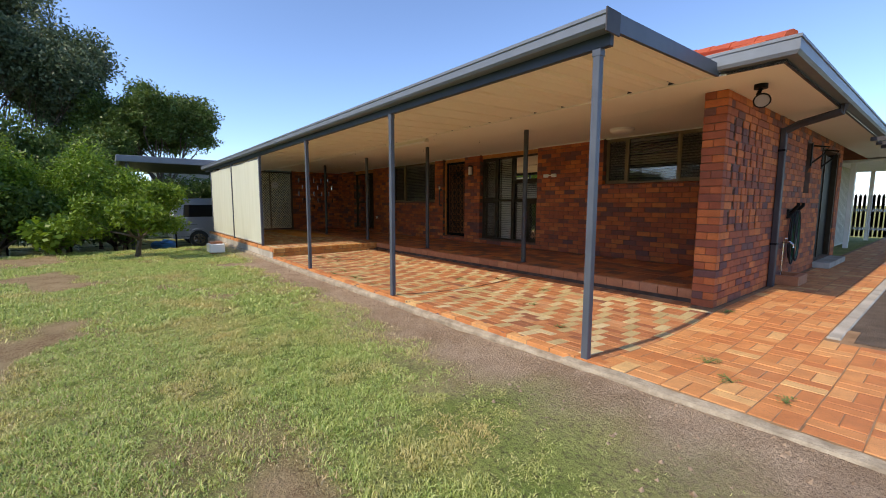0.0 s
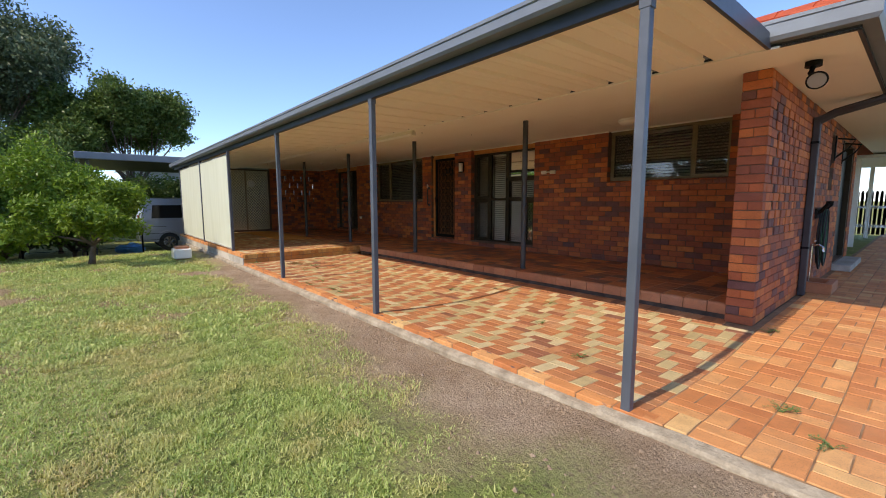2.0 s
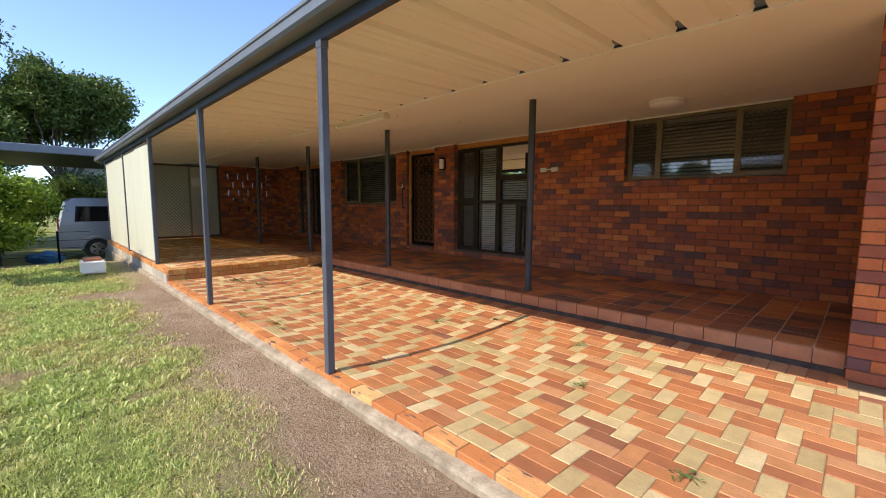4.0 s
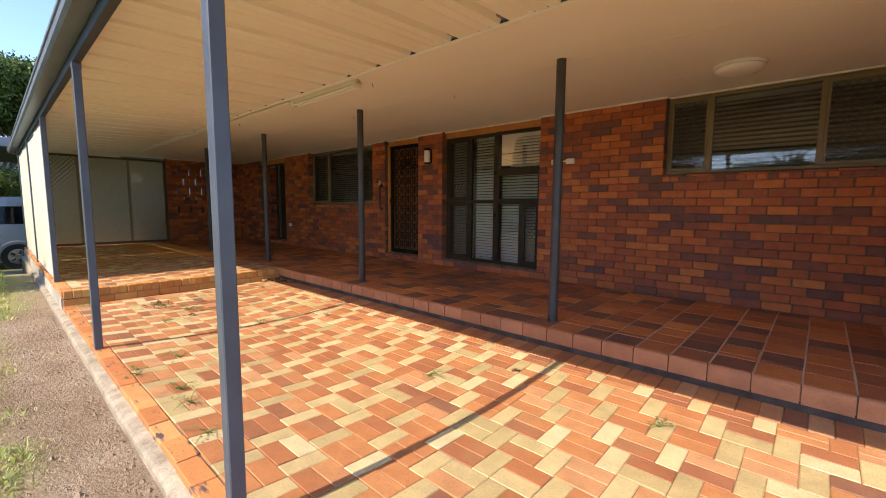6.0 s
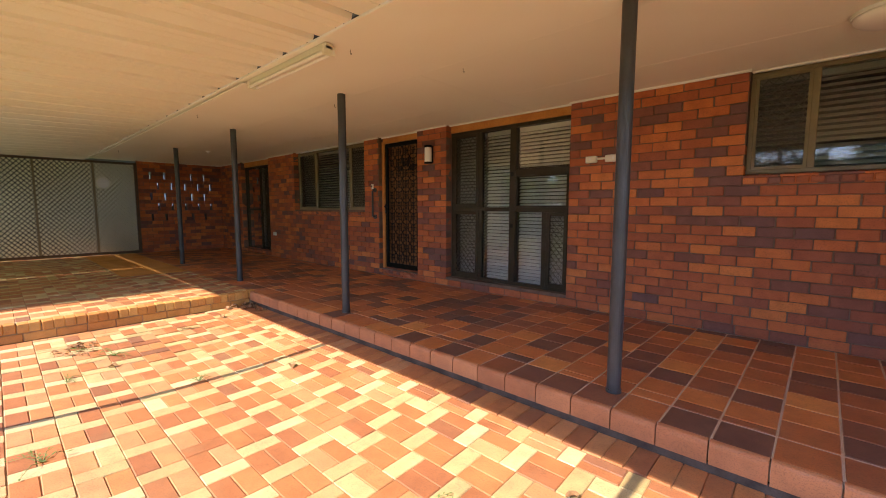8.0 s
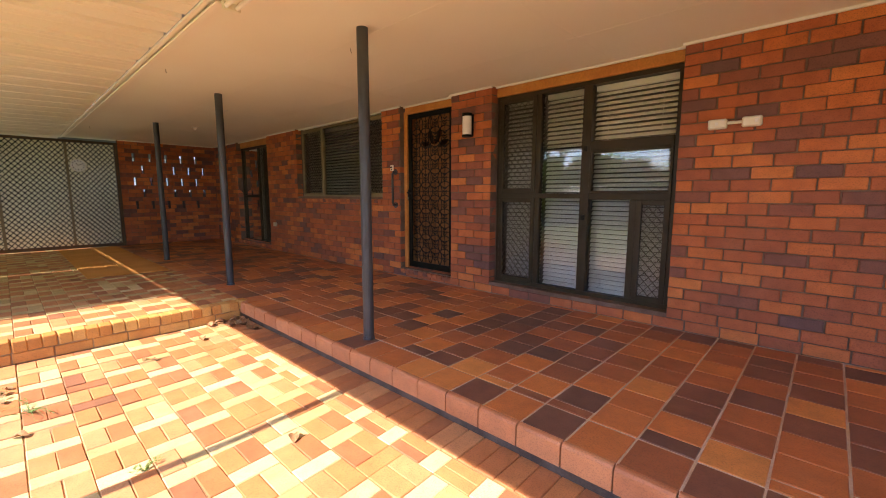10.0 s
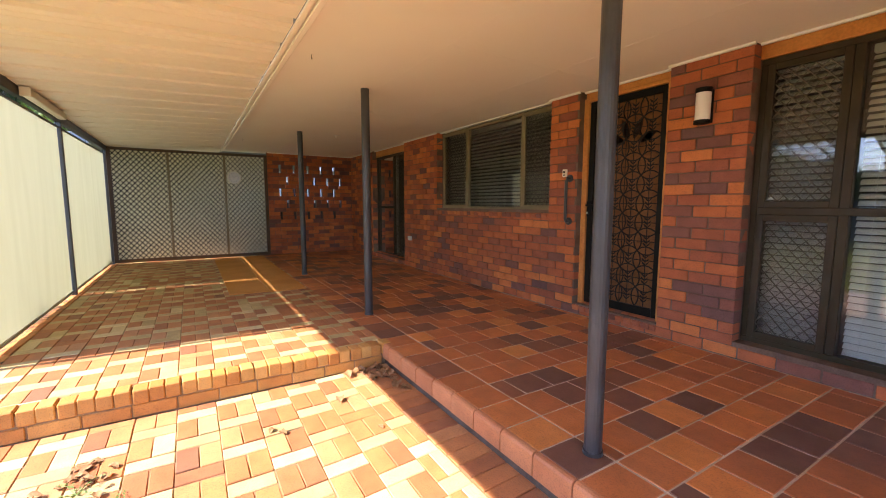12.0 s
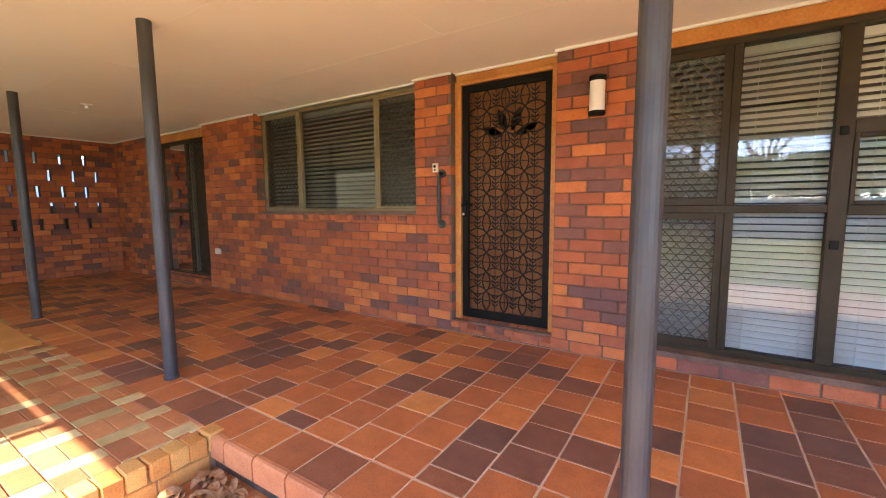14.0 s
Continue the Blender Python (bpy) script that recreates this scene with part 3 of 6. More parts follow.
# house eave: fascia, gutters, tiled roof
eave = thing("house_eave", "dark fascia with pale blue-grey gutter of the house", "eave", kind="structure")
part("fascia_front", boxm(5.92, 6.40, -2.60, -2.575, ZC - 0.002, ZC + 0.12), fascia_dark, eave)
part("fascia_side", boxm(6.375, 6.40, -2.575, 12.0, ZC - 0.002, ZC + 0.12), fascia_dark, eave)
gprof = [(0.0, 0.03), (0.0, 0.185), (0.105, 0.185), (0.115, 0.18), (0.115, 0.155), (0.105, 0.15), (0.105, 0.06), (0.085, 0.03)]
bm = bmesh.new()
l = [bm.verts.new((-9.5, -2.60 - o, ZC + h)) for o, h in gprof]
c = [bm.verts.new((6.40 + o, -2.60 - o, ZC + h)) for o, h in gprof]
r = [bm.verts.new((6.40 + o, 12.0, ZC + h)) for o, h in gprof]
for a, b in ((l, c), (c, r)):
    for i in range(len(gprof)):
        j = (i + 1) % len(gprof)
        bm.faces.new((a[i], a[j], b[j], b[i]))
bm.faces.new(l)
bm.faces.new(r[::-1])
part("gutter", bm, gutter_grey, eave, "pale blue-grey quad gutter")
house_roof = thing("house_roof", "red concrete tiled hip roof of the house", "roof", kind="structure")
bm = bmesh.new()
hp = [(-9.6, -2.58, 2.56), (6.38, -2.58, 2.56), (6.38, 13, 2.56), (-9.6, 13, 2.56), (-2, 5.2, 5.35), (-1.4, 5.2, 5.35)]
hv = [bm.verts.new(p) for p in hp]
for f in ((0, 1, 5, 4), (1, 2, 5), (2, 3, 4, 5), (3, 0, 4)):
    bm.faces.new([hv[i] for i in f])
part("roof_base", bm, roof_tile, house_roof)
bm = bmesh.new()
for i in range(58):
    x0 = -9.4 + i * 0.27
    box(bm, x0, x0 + 0.255, -2.63, -2.50, 2.585, 2.615 + 0.01 * (i % 2), bevel=0.008)
part("eave_tile_row", bm, roof_tile, house_roof)
bm = bmesh.new()
for i in range(26):
    t = i / 26
    p = Vector((6.42, -2.62, 2.60)).lerp(Vector((-1.4, 5.2, 5.4)), t)
    q = Vector((6.42, -2.62, 2.60)).lerp(Vector((-1.4, 5.2, 5.4)), t + 1.15 / 26)
    rod(bm, p, q, 0.06, 8, 0.05)
part("ridge_capping", bm, roof_tile, house_roof)

# ---- end walls ----
def slot_holes(slots0, slots1, rows, pitch=0.30):
    """Staggered tall slots of a brick screen wall: (from, to, low, high)."""
    holes = []
    for k, (za, zb) in enumerate(rows):
        a = slots0 + (pitch / 2 if k % 2 else 0)
        while a < slots1:
            holes.append((a - 0.024, a + 0.024, za, zb))
            a += pitch
    return holes


slot_rows = [(ZV + COURSE * c, ZV + COURSE * (c + 2)) for c in (21, 18, 15, 12, 9)]
breeze_holes = slot_holes(-1.50, -0.05, slot_rows)
bm = bmesh.new()
holed_slab(bm, -1.76, YW + 0.2, 0.0, ZC + 0.05, breeze_holes, lambda u, v, p, q: box(bm, XL - 0.10, XL - 0.012, u, v, p, q))
wall_end = structure("wall_end", bm, mortar, "brown brick screen wall with open slots at the verandah end", "wall")
end_items = [((XL - 0.05, y, z), (0.11, round(l, 2), COURSE - 0.007)) for y, z, l in courses(-1.76, YW, ZV, 26, breeze_holes, rnd)]

wing_rows = [(0.0 + COURSE * c, COURSE * (c + 3)) for c in (22, 19, 16, 13, 10)]
wing_holes = []
for k, (za, zb) in enumerate(wing_rows):
    a = -1.74 + (0.125 if k % 2 else 0)
    while a < -0.55:
        wing_holes.append((a - 0.03, a + 0.03, za + 0.03, zb - 0.03))
        a += 0.25
bm = bmesh.new()
holed_slab(bm, -2.012, YW, -0.05, ZC + 0.03, wing_holes, lambda u, v, p, q: box(bm, XR + 0.012, XR + 0.218, u, v, p, q))
wall_wing = structure("wall_wing", bm, mortar, "brown brick wing wall with tall open slots", "wall")
wing_items = []
for y, z, l in courses(-2.024, YW, -0.003, 28, wing_holes, rnd):
    row = int((z + 0.003) / COURSE)
    a, b = y - l / 2, y + l / 2
    if row % 2 == 0:
        a = max(a, -1.907)
    if b - a > 0.02:
        for xx in (XR + 0.057, XR + 0.173):
            wing_items.append(((xx, (a + b) / 2, z), (0.113, round(b - a, 2), COURSE - 0.007)))
for k in range(0, 28, 2):
    wing_items.append(((XR + 0.115, -1.969, -0.003 + (k + 0.5) * COURSE), (0.232, 0.11, COURSE - 0.007)))
# side wall of the house with its door and window
SIDE_OPEN = [(1.72, 2.12, 1.35, 2.2), (3.0, 4.6, 0.12, 2.2)]
bm = bmesh.new()
holed_slab(bm, YW, 5.0, -0.05, ZC + 0.03, SIDE_OPEN, lambda u, v, p, q: box(bm, XR + 0.0, XR + 0.222, u, v, p, q))
wall_side = structure("wall_side", bm, mortar, "brown brick side wall of the house", "wall")
side_bricks = [((XR + 0.177, y, z), (0.11, round(l, 2), COURSE - 0.007)) for y, z, l in courses(YW, 5.0, -0.003, 28, SIDE_OPEN, rnd)]
pale_sheet = rough_mat("pale_sheet", (0.60, 0.61, 0.54), (0.66, 0.67, 0.60), 2, 0.6, 0.05)
bm = boxm(XR - 0.55, XR - 0.35, 5.0, 12.0, -0.05, ZC + 0.03)
for k in range(34):
    box(bm, XR - 0.352, XR - 0.33, 5.05 + 0.2 * k, 5.09 + 0.2 * k, 0.0, ZC)
box(bm, XR - 0.35, XR + 0.222, 4.99, 5.0, -0.05, ZC + 0.03)
structure("wall_pale_side", bm, pale_sheet, "pale ribbed sheet wall beyond the brick corner", "wall")
# closing walls that no view shows, their colour dark to imitate a dim room
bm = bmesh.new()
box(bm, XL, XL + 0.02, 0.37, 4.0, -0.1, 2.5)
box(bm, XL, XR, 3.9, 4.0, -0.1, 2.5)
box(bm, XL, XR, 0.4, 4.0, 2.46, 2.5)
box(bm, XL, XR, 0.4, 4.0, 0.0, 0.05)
structure("wall_inside", bm, room_dark, "plain room walls behind the windows, coloured dark for a dim interior", "wall")

# ---- posts ----
def front_post(x, z0, z1):
    t = thing("verandah_post", "slim square blue-grey steel post on the patio edge", "post", "patio edge posts", at=(x, -4.515, z0))
    part("shaft", boxm(x - 0.027, x + 0.027, -4.542, -4.488, z0, z1, bevel=0.004), steel_blue, t)
    part("head_plate", boxm(x - 0.033, x + 0.033, -4.545, -4.485, z1 - 0.05, z1 - 0.001, bevel=0.003), steel_blue, t)
    return t


def round_post(x):
    t = thing("verandah_column", "slim round dark grey steel column on the verandah tiles", "post", "verandah columns", at=(x, -1.73, ZV))
    part("shaft", rodm((x, -1.73, ZV), (x, -1.73, ZC), 0.04, 20), post_grey, t, smooth=False)
    part("collar", rodm((x, -1.73, ZV), (x, -1.73, ZV + 0.02), 0.045, 20), post_grey, t)
    return t


for px in POSTS_F:
    front_post(px, -0.03 if px > 5 else 0.0 if px > XS else ZV, 2.245)
for px in POSTS_R:
    round_post(px)

# ---- windows and doors ----
def lattice(bm, x0, x1, z0, z1, pitch, r, put):
    """Diamond security grille: crossing bars clipped to the rectangle; put(a, b) adds one bar from (x, z) to (x, z)."""
    w, h = x1 - x0, z1 - z0
    slope = 1.12
    for sgn in (1, -1):
        c = -h / slope
        while c < w:
            # line x = c + t, z = slope * t  (mirrored for the other family)
            t0, t1 = max(0, -c), min(h / slope, w - c)
            if t1 - t0 > 0.01:
                pa, pb = (c + t0, slope * t0), (c + t1, slope * t1)
                if sgn < 0:
                    pa, pb = (w - pa[0], pa[1]), (w - pb[0], pb[1])
                put((x0 + pa[0], z0 + pa[1]), (x0 + pb[0], z0 + pb[1]))
            c += pitch


def grille(x0, x1, z0, z1, y, pitch=0.068, r=0.0036):
    bm = bmesh.new()
    lattice(bm, x0, x1, z0, z1, pitch, r, lambda a, b: tube(bm, [(a[0], y, a[1]), (b[0], y, b[1])], r, 4))
    return bm


SLAT = {}


def slats(parent, x0, x1, z0, z1, y, material, pitch=0.047, tilt=40):
    """Venetian blind slats of one bay, each a slat of its own on a shared mesh, with two ladder cords and a head rail."""
    key = (round(x1 - x0, 3), material.name)
    if key not in SLAT:
        bm = bmesh.new()
        n = 5
        rows = []
        for i in range(n):
            u = i / (n - 1) - 0.5
            rows.append([bm.verts.new((s * (x1 - x0) / 2, u * 0.048, 0.0035 * math.cos(u * math.pi))) for s in (-1, 1)])
        for a, b in zip(rows, rows[1:]):
            bm.faces.new((a[0], a[1], b[1], b[0]))
        me = bpy.data.meshes.new("slat")
        bm.to_mesh(me)
        bm.free()
        me.materials.append(material)
        SLAT[key] = me
    r = random.Random(int(1000 * (x0 + z0)))
    z = z1 - 0.075
    while z > z0 + 0.02:
        ob = new("slat", SLAT[key])
        ob.parent = parent
        ob.location = ((x0 + x1) / 2, y, z)
        ob.rotation_euler = (radians(tilt + r.uniform(-2, 2)), 0, radians(r.uniform(-0.15, 0.15)))
        z -= pitch
    part("head_rail", boxm(x0, x1, y - 0.025, y + 0.025, z1 - 0.05, z1, bevel=0.004), material, parent)
    for k in (0.18, 0.82):
        xx = x0 + (x1 - x0) * k
        part("ladder_cord", rodm((xx, y - 0.027, z0), (xx, y - 0.027, z1 - 0.04), 0.0016, 5), material, parent)


def pane(x0, x1, z0, z1, y, parent):
    bm = bmesh.new()
    bm.faces.new([bm.verts.new(p) for p in ((x0, y, z0), (x1, y, z0), (x1, y, z1), (x0, y, z1))])
    ob = part("pane", bm, glass, parent)
    ob.visible_shadow = False
    return ob


def insect_mesh(x0, x1, z0, z1, y, parent):
    bm = bmesh.new()
    bm.faces.new([bm.verts.new(p) for p in ((x0, y, z0), (x1, y, z0), (x1, y, z1), (x0, y, z1))])
    return part("insect_mesh", bm, fly_mesh, parent, "fine dark insect mesh")


def member(parent, name, x0, x1, z0, z1, y0, y1, material, bevel=0.004):
    return part(name, boxm(x0, x1, y0, y1, z0, z1, bevel=bevel), material, parent)


def window(name, label, x0, x1, z0, z1, mulls, material, slat_material, frame_w=0.035, grille_mat=None):
    """Three-light slider: screened sides and a clear middle, blinds behind."""
    t = thing(name, label, "window", kind="structure")
    y0, y1 = YF, YF + 0.055
    member(t, "window_frame", x0, x1, z1 - frame_w, z1, y0, y1, material)
    member(t, "window_frame", x0, x1, z0, z0 + frame_w, y0 - 0.004, y1, material)
    for a in (x0, x1 - frame_w):
        member(t, "window_frame", a, a + frame_w, z0 + frame_w, z1 - frame_w, y0, y1, material)
    for m in mulls:
        member(t, "mullion", m - 0.024, m + 0.024, z0 + frame_w, z1 - frame_w, y0 - 0.002, y1, material)
    cells = list(zip([x0 + frame_w] + [m + 0.024 for m in mulls], [m - 0.024 for m in mulls] + [x1 - frame_w]))
    for i, (a, b) in enumerate(cells):
        pane(a, b, z0 + frame_w, z1 - frame_w, YF + 0.035, t)
        if i != 1:
            f = part("screen", grille(a + 0.02, b - 0.02, z0 + frame_w + 0.02, z1 - frame_w - 0.02, YF + 0.012), mesh_grey, t, "diamond security grille")
            insect_mesh(a + 0.02, b - 0.02, z0 + frame_w + 0.02, z1 - frame_w - 0.02, YF + 0.022, f)
            for q in ((a, b, z0 + frame_w, z0 + frame_w + 0.024), (a, b, z1 - frame_w - 0.024, z1 - frame_w)):
                part("screen_frame", boxm(q[0], q[1], YF + 0.003, YF + 0.02, q[2], q[3]), material, f)
            for q in ((a, a + 0.022), (b - 0.022, b)):
                part("screen_frame", boxm(q[0], q[1], YF + 0.003, YF + 0.02, z0 + frame_w + 0.024, z1 - frame_w - 0.024), material, f)
    bl = thing("venetian_blind", "half-open venetian blind hanging behind the window", "blind")
    slats(bl, x0 + 0.03, x1 - 0.03, z0 + 0.03, z1 - 0.03, YF + 0.13, slat_material)
    return t


W1 = (3.12, 4.93, 1.555, 2.39)
W2 = (-4.545, -2.135, 1.225, 2.385)
W3 = (-0.255, 1.555, 0.29, 2.295)
window("window_1", "wide bronze aluminium window with screened sides and clear middle", *W1, (3.535, 4.42), gold_alu, slat_dark)
window("window_2", "bronze aluminium window with screened sides beside the front door", *W2, (-3.865, -2.70), gold_alu, slat_dark)

# the tall window with its awning sash
w3 = thing("window_3", "tall bronze aluminium window with screens and awning sash", "window", kind="structure")
x0, x1, z0, z1 = W3
ya, yb = YF, YF + 0.06
member(w3, "window_frame", x0, x1, z1 - 0.04, z1, ya, yb, bronze)
member(w3, "window_frame", x0, x1, z0, z0 + 0.04, ya, yb, bronze)
member(w3, "window_frame", x0, x0 + 0.04, z0 + 0.04, z1 - 0.04, ya, yb, bronze)
member(w3, "window_frame", x1 - 0.05, x1, z0 + 0.04, z1 - 0.04, ya, yb, bronze)
member(w3, "mullion", 0.225, 0.275, z0 + 0.04, z1 - 0.04, ya + 0.002, yb, bronze)
member(w3, "mullion", 0.715, 0.80, z0 + 0.04, z1 - 0.04, ya - 0.004, yb, bronze)
member(w3, "transom", x0 + 0.04, 0.715, 1.225, 1.275, ya - 0.001, yb, bronze)
member(w3, "transom", 0.80, x1 - 0.05, 1.215, 1.275, ya - 0.001, yb, bronze)
member(w3, "transom", 0.80, x1 - 0.05, 1.665, 1.745, ya - 0.002, yb, bronze)
member(w3, "mullion", 1.175, 1.235, z0 + 0.04, 1.215, ya + 0.001, yb, bronze)
for a, b, c, d, scr in ((x0 + 0.04, 0.225, 1.275, z1 - 0.04, 1), (x0 + 0.04, 0.225, z0 + 0.04, 1.225, 1), (0.275, 0.715, 1.275, z1 - 0.04, 0),
                        (0.275, 0.715, z0 + 0.04, 1.225, 0), (0.80, x1 - 0.05, 1.745, z1 - 0.04, 0), (0.80, x1 - 0.05, 1.275, 1.665, 2),
                        (0.80, 1.175, z0 + 0.04, 1.215, 0), (1.235, x1 - 0.05, z0 + 0.04, 1.215, 1)):
    pane(a, b, c, d, YF + 0.04, w3)
    e = 0.045 if scr == 1 else 0.022
    if scr:
        for q in ((a, a + e, c, d), (b - e, b, c, d), (a + e, b - e, c, c + e), (a + e, b - e, d - e, d)):
            member(w3, "sash", *q, YF - (0.012 if scr == 2 else 0.006), YF + 0.03, bronze, 0.003)
    if scr == 1:
        part("screen", grille(a + e, b - e, c + e, d - e, YF + 0.008, 0.072, 0.004), mesh_grey, w3, "diamond security grille")
        insect_mesh(a + e, b - e, c + e, d - e, YF + 0.02, w3)
for a, b, c, d in ((-0.2, 0.235, 0.3, 2.26), (0.28, 0.735, 0.3, 2.26), (0.785, 1.5, 0.3, 2.26)):
    bl = thing("venetian_blind", "white venetian blind with open slats behind the tall window", "blind", "tall window blinds")
    slats(bl, a, b, c, d, YF + 0.135, slat_paint, 0.044, 44)
for zz in (1.02, 1.66):
    part("window_catch", boxm(0.735, 0.775, YF - 0.016, YF - 0.003, zz, zz + 0.05, bevel=0.003), black_steel, w3)

# timber lintels above door and tall window, painted sill below
for a, b, z in ((OPEN_W3[0] + 0.002, OPEN_W3[1] - 0.002, W3[3]), (OPEN_D1[0] + 0.002, OPEN_D1[1] - 0.002, 2.33), (OPEN_D2[0] + 0.002, OPEN_D2[1] - 0.002, 2.27)):
    structure("lintel_board", boxm(a, b, YF - 0.02, YF + 0.06, z + 0.001, ZC - 0.001, bevel=0.003), timber, "oiled orange-brown timber board above the opening", "trim")
red_sill = rough_mat("red_sill_paint", (0.36, 0.075, 0.04), (0.42, 0.10, 0.05), 8, 0.6, 0.1)
structure("sill_board", boxm(OPEN_W3[0] + 0.002, OPEN_W3[1] - 0.002, YW + 0.012, YF + 0.06, 0.262, 0.288, bevel=0.004), red_sill, "red painted sill below the tall window", "sill")


def soldier_sill(x0, x1, z, n_label):
    """Sloping sill of bricks on edge."""
    s = thing("brick_sill", n_label, "sill", kind="structure")
    x = x0
    me = None
    while x < x1 - 0.03:
        w = min(0.078, x1 - x - 0.004)
        b = boxm(-w / 2, w / 2, -0.075, 0.085, -0.05, 0.0, bevel=0.005)
        ob = part("brick", b, sill_brick, None)
        ob.parent = s
        ob.location = (x + w / 2, YW + 0.055, z)
        ob.rotation_euler = (radians(14), 0, 0)
        x += 0.086


soldier_sill(OPEN_W1[0] - 0.0, OPEN_W1[1], W1[2] - 0.02, "brick-on-edge sloping sill under the wide window")
soldier_sill(OPEN_W2[0], OPEN_W2[1], W2[2] - 0.02, "brick-on-edge sloping sill beside the front door")
soldier_sill(OPEN_D1[0], OPEN_D1[1], 0.272, "brick-on-edge threshold under the front door")
soldier_sill(OPEN_D2[0], OPEN_D2[1], 0.255, "brick-on-edge threshold under the sliding door")

# front door: jambs, timber door, ornamental steel screen door
d1 = thing("door_1", "closed black security screen door with petal grille before a timber door", "door", kind="structure")
dx0, dx1, dz0, dz1 = -1.692, -0.895, 0.29, 2.295
for a, b in ((OPEN_D1[0] + 0.002, dx0), (dx1, OPEN_D1[1] - 0.002)):
    part("jamb", boxm(a, b, YF - 0.045, YF + 0.08, 0.275, 2.33, bevel=0.003), timber, d1, "oiled orange-brown timber jamb")
part("head", boxm(dx0, dx1, YF - 0.045, YF + 0.08, dz1 + 0.002, 2.33, bevel=0.003), timber, d1)
leaf = part("timber_door", boxm(dx0, dx1, YF + 0.075, YF + 0.11, dz0, dz1), door_wood, d1, "dark red-brown panelled timber door")
for k in range(2):
    for zz0, zz1 in ((0.42, 0.95), (1.08, 1.75)):
        a = dx0 + 0.12 + 0.33 * k
        part("panel", boxm(a, a + 0.27, YF + 0.062, YF + 0.077, zz0, zz1, bevel=0.012), door_wood, leaf)
door_light = mat("door_glass", (0.045, 0.02, 0.011), 0.45)
for k in range(4):
    ang = radians(180 * (k + 0.5) / 4)
    b = bmesh.new()
    tip = []
    for i in range(13):
        u = i / 12
        rr = 0.07 + 0.20 * u
        wd = 0.038 * math.sin(math.pi * min(1, u * 0.9 + 0.08))
        tip.append((rr, wd))
    cx, cz = (dx0 + dx1) / 2, 1.84
    pts = [(rr, wd) for rr, wd in tip] + [(rr, -wd) for rr, wd in reversed(tip)]
    f = b.faces.new([b.verts.new((cx + rr * math.cos(ang) - wd * math.sin(ang), YF + 0.074, cz + rr * math.sin(ang) + wd * math.cos(ang))) for rr, wd in pts])
    bmesh.ops.solidify(b, geom=[f], thickness=-0.006)
    part("fan_light", b, door_light, leaf, "dark fan-shaped glass light")
scr = part("screen_door", boxm(dx0 + 0.002, dx0 + 0.06, YF - 0.02, YF + 0.012, dz0, dz1, bevel=0.003), black_steel, d1, "black steel screen door frame")
part("stile", boxm(dx1 - 0.06, dx1 - 0.002, YF - 0.02, YF + 0.012, dz0, dz1, bevel=0.003), black_steel, scr)
part("rail", boxm(dx0 + 0.06, dx1 - 0.06, YF - 0.02, YF + 0.012, dz0, dz0 + 0.075, bevel=0.003), black_steel, scr)
part("rail", boxm(dx0 + 0.06, dx1 - 0.06, YF - 0.02, YF + 0.012, dz1 - 0.06, dz1, bevel=0.003), black_steel, scr)
gx0, gx1, gz0, gz1 = dx0 + 0.062, dx1 - 0.062, dz0 + 0.08, dz1 - 0.062
nc, nrow = 4, 11
sx, sz = (gx1 - gx0) / nc, (gz1 - gz0) / nrow
rad = 0.5 * math.hypot(sx, sz) * 1.0
ring = None
for i in range(nc):
    for j in range(nrow):
        cx, cz = gx0 + (i + 0.5) * sx, gz0 + (j + 0.5) * sz
        if ring is None:
            b = bmesh.new()
            tube(b, [(sx * 0.72 * math.cos(2 * math.pi * k / 20), 0, sz * 0.72 * math.sin(2 * math.pi * k / 20)) for k in range(20)], 0.0062, 5, closed=True)
            # little leaf sprig in the middle
            tube(b, [(0, 0, -sz * 0.5), (0, 0, sz * 0.5)], 0.0045, 4)
            tube(b, [(-sx * 0.5, 0, 0), (sx * 0.5, 0, 0)], 0.004, 4)
            for s in (-1, 1):
                for lift_ in (-0.045, -0.015, 0.02):
                    tube(b, [(0, 0, lift_), (s * 0.018, 0, lift_ + 0.016), (s * 0.034, 0, lift_ + 0.034)], [0.003, 0.0075, 0.0025], 4)
            r0 = part("grille_ring", b, iron, scr)
            ring = r0.data
            r0.location = (cx, YF - 0.004, cz)
        else:
            ob = new("grille_ring", ring)
            ob.parent = scr
            ob.matrix_parent_inverse = scr.matrix_world.inverted()
            ob.location = (cx, YF - 0.004 + 0.002 * (j % 2), cz)
for k in range(1, nc):
    if k in (2,):
        part("grille_bar", rodm((gx0 + k * sx, YF + 0.004, gz0), (gx0 + k * sx, YF + 0.004, gz1), 0.0035, 6), iron, scr)
lock = part("door_handle", boxm(dx0 + 0.012, dx0 + 0.05, YF - 0.045, YF - 0.018, 1.18, 1.33, bevel=0.006), black_steel, scr, "black lever lock")
part("lever", boxm(dx0 + 0.02, dx0 + 0.11, YF - 0.062, YF - 0.046, 1.275, 1.293, bevel=0.005), black_steel, lock)
b = boxm(dx0 + 0.02, dx0 + 0.13, YF - 0.075, YF - 0.058, 1.275, 1.295, bevel=0.005)
rod(b, (dx0 + 0.03, YF - 0.06, 1.285), (dx0 + 0.03, YF - 0.035, 1.285), 0.009, 8)
part("lever", b, black_steel, scr)
part("key_cylinder", rodm((dx0 + 0.03, YF - 0.052, 1.21), (dx0 + 0.03, YF - 0.03, 1.21), 0.011, 12), chrome, scr, "small chrome key cylinder")

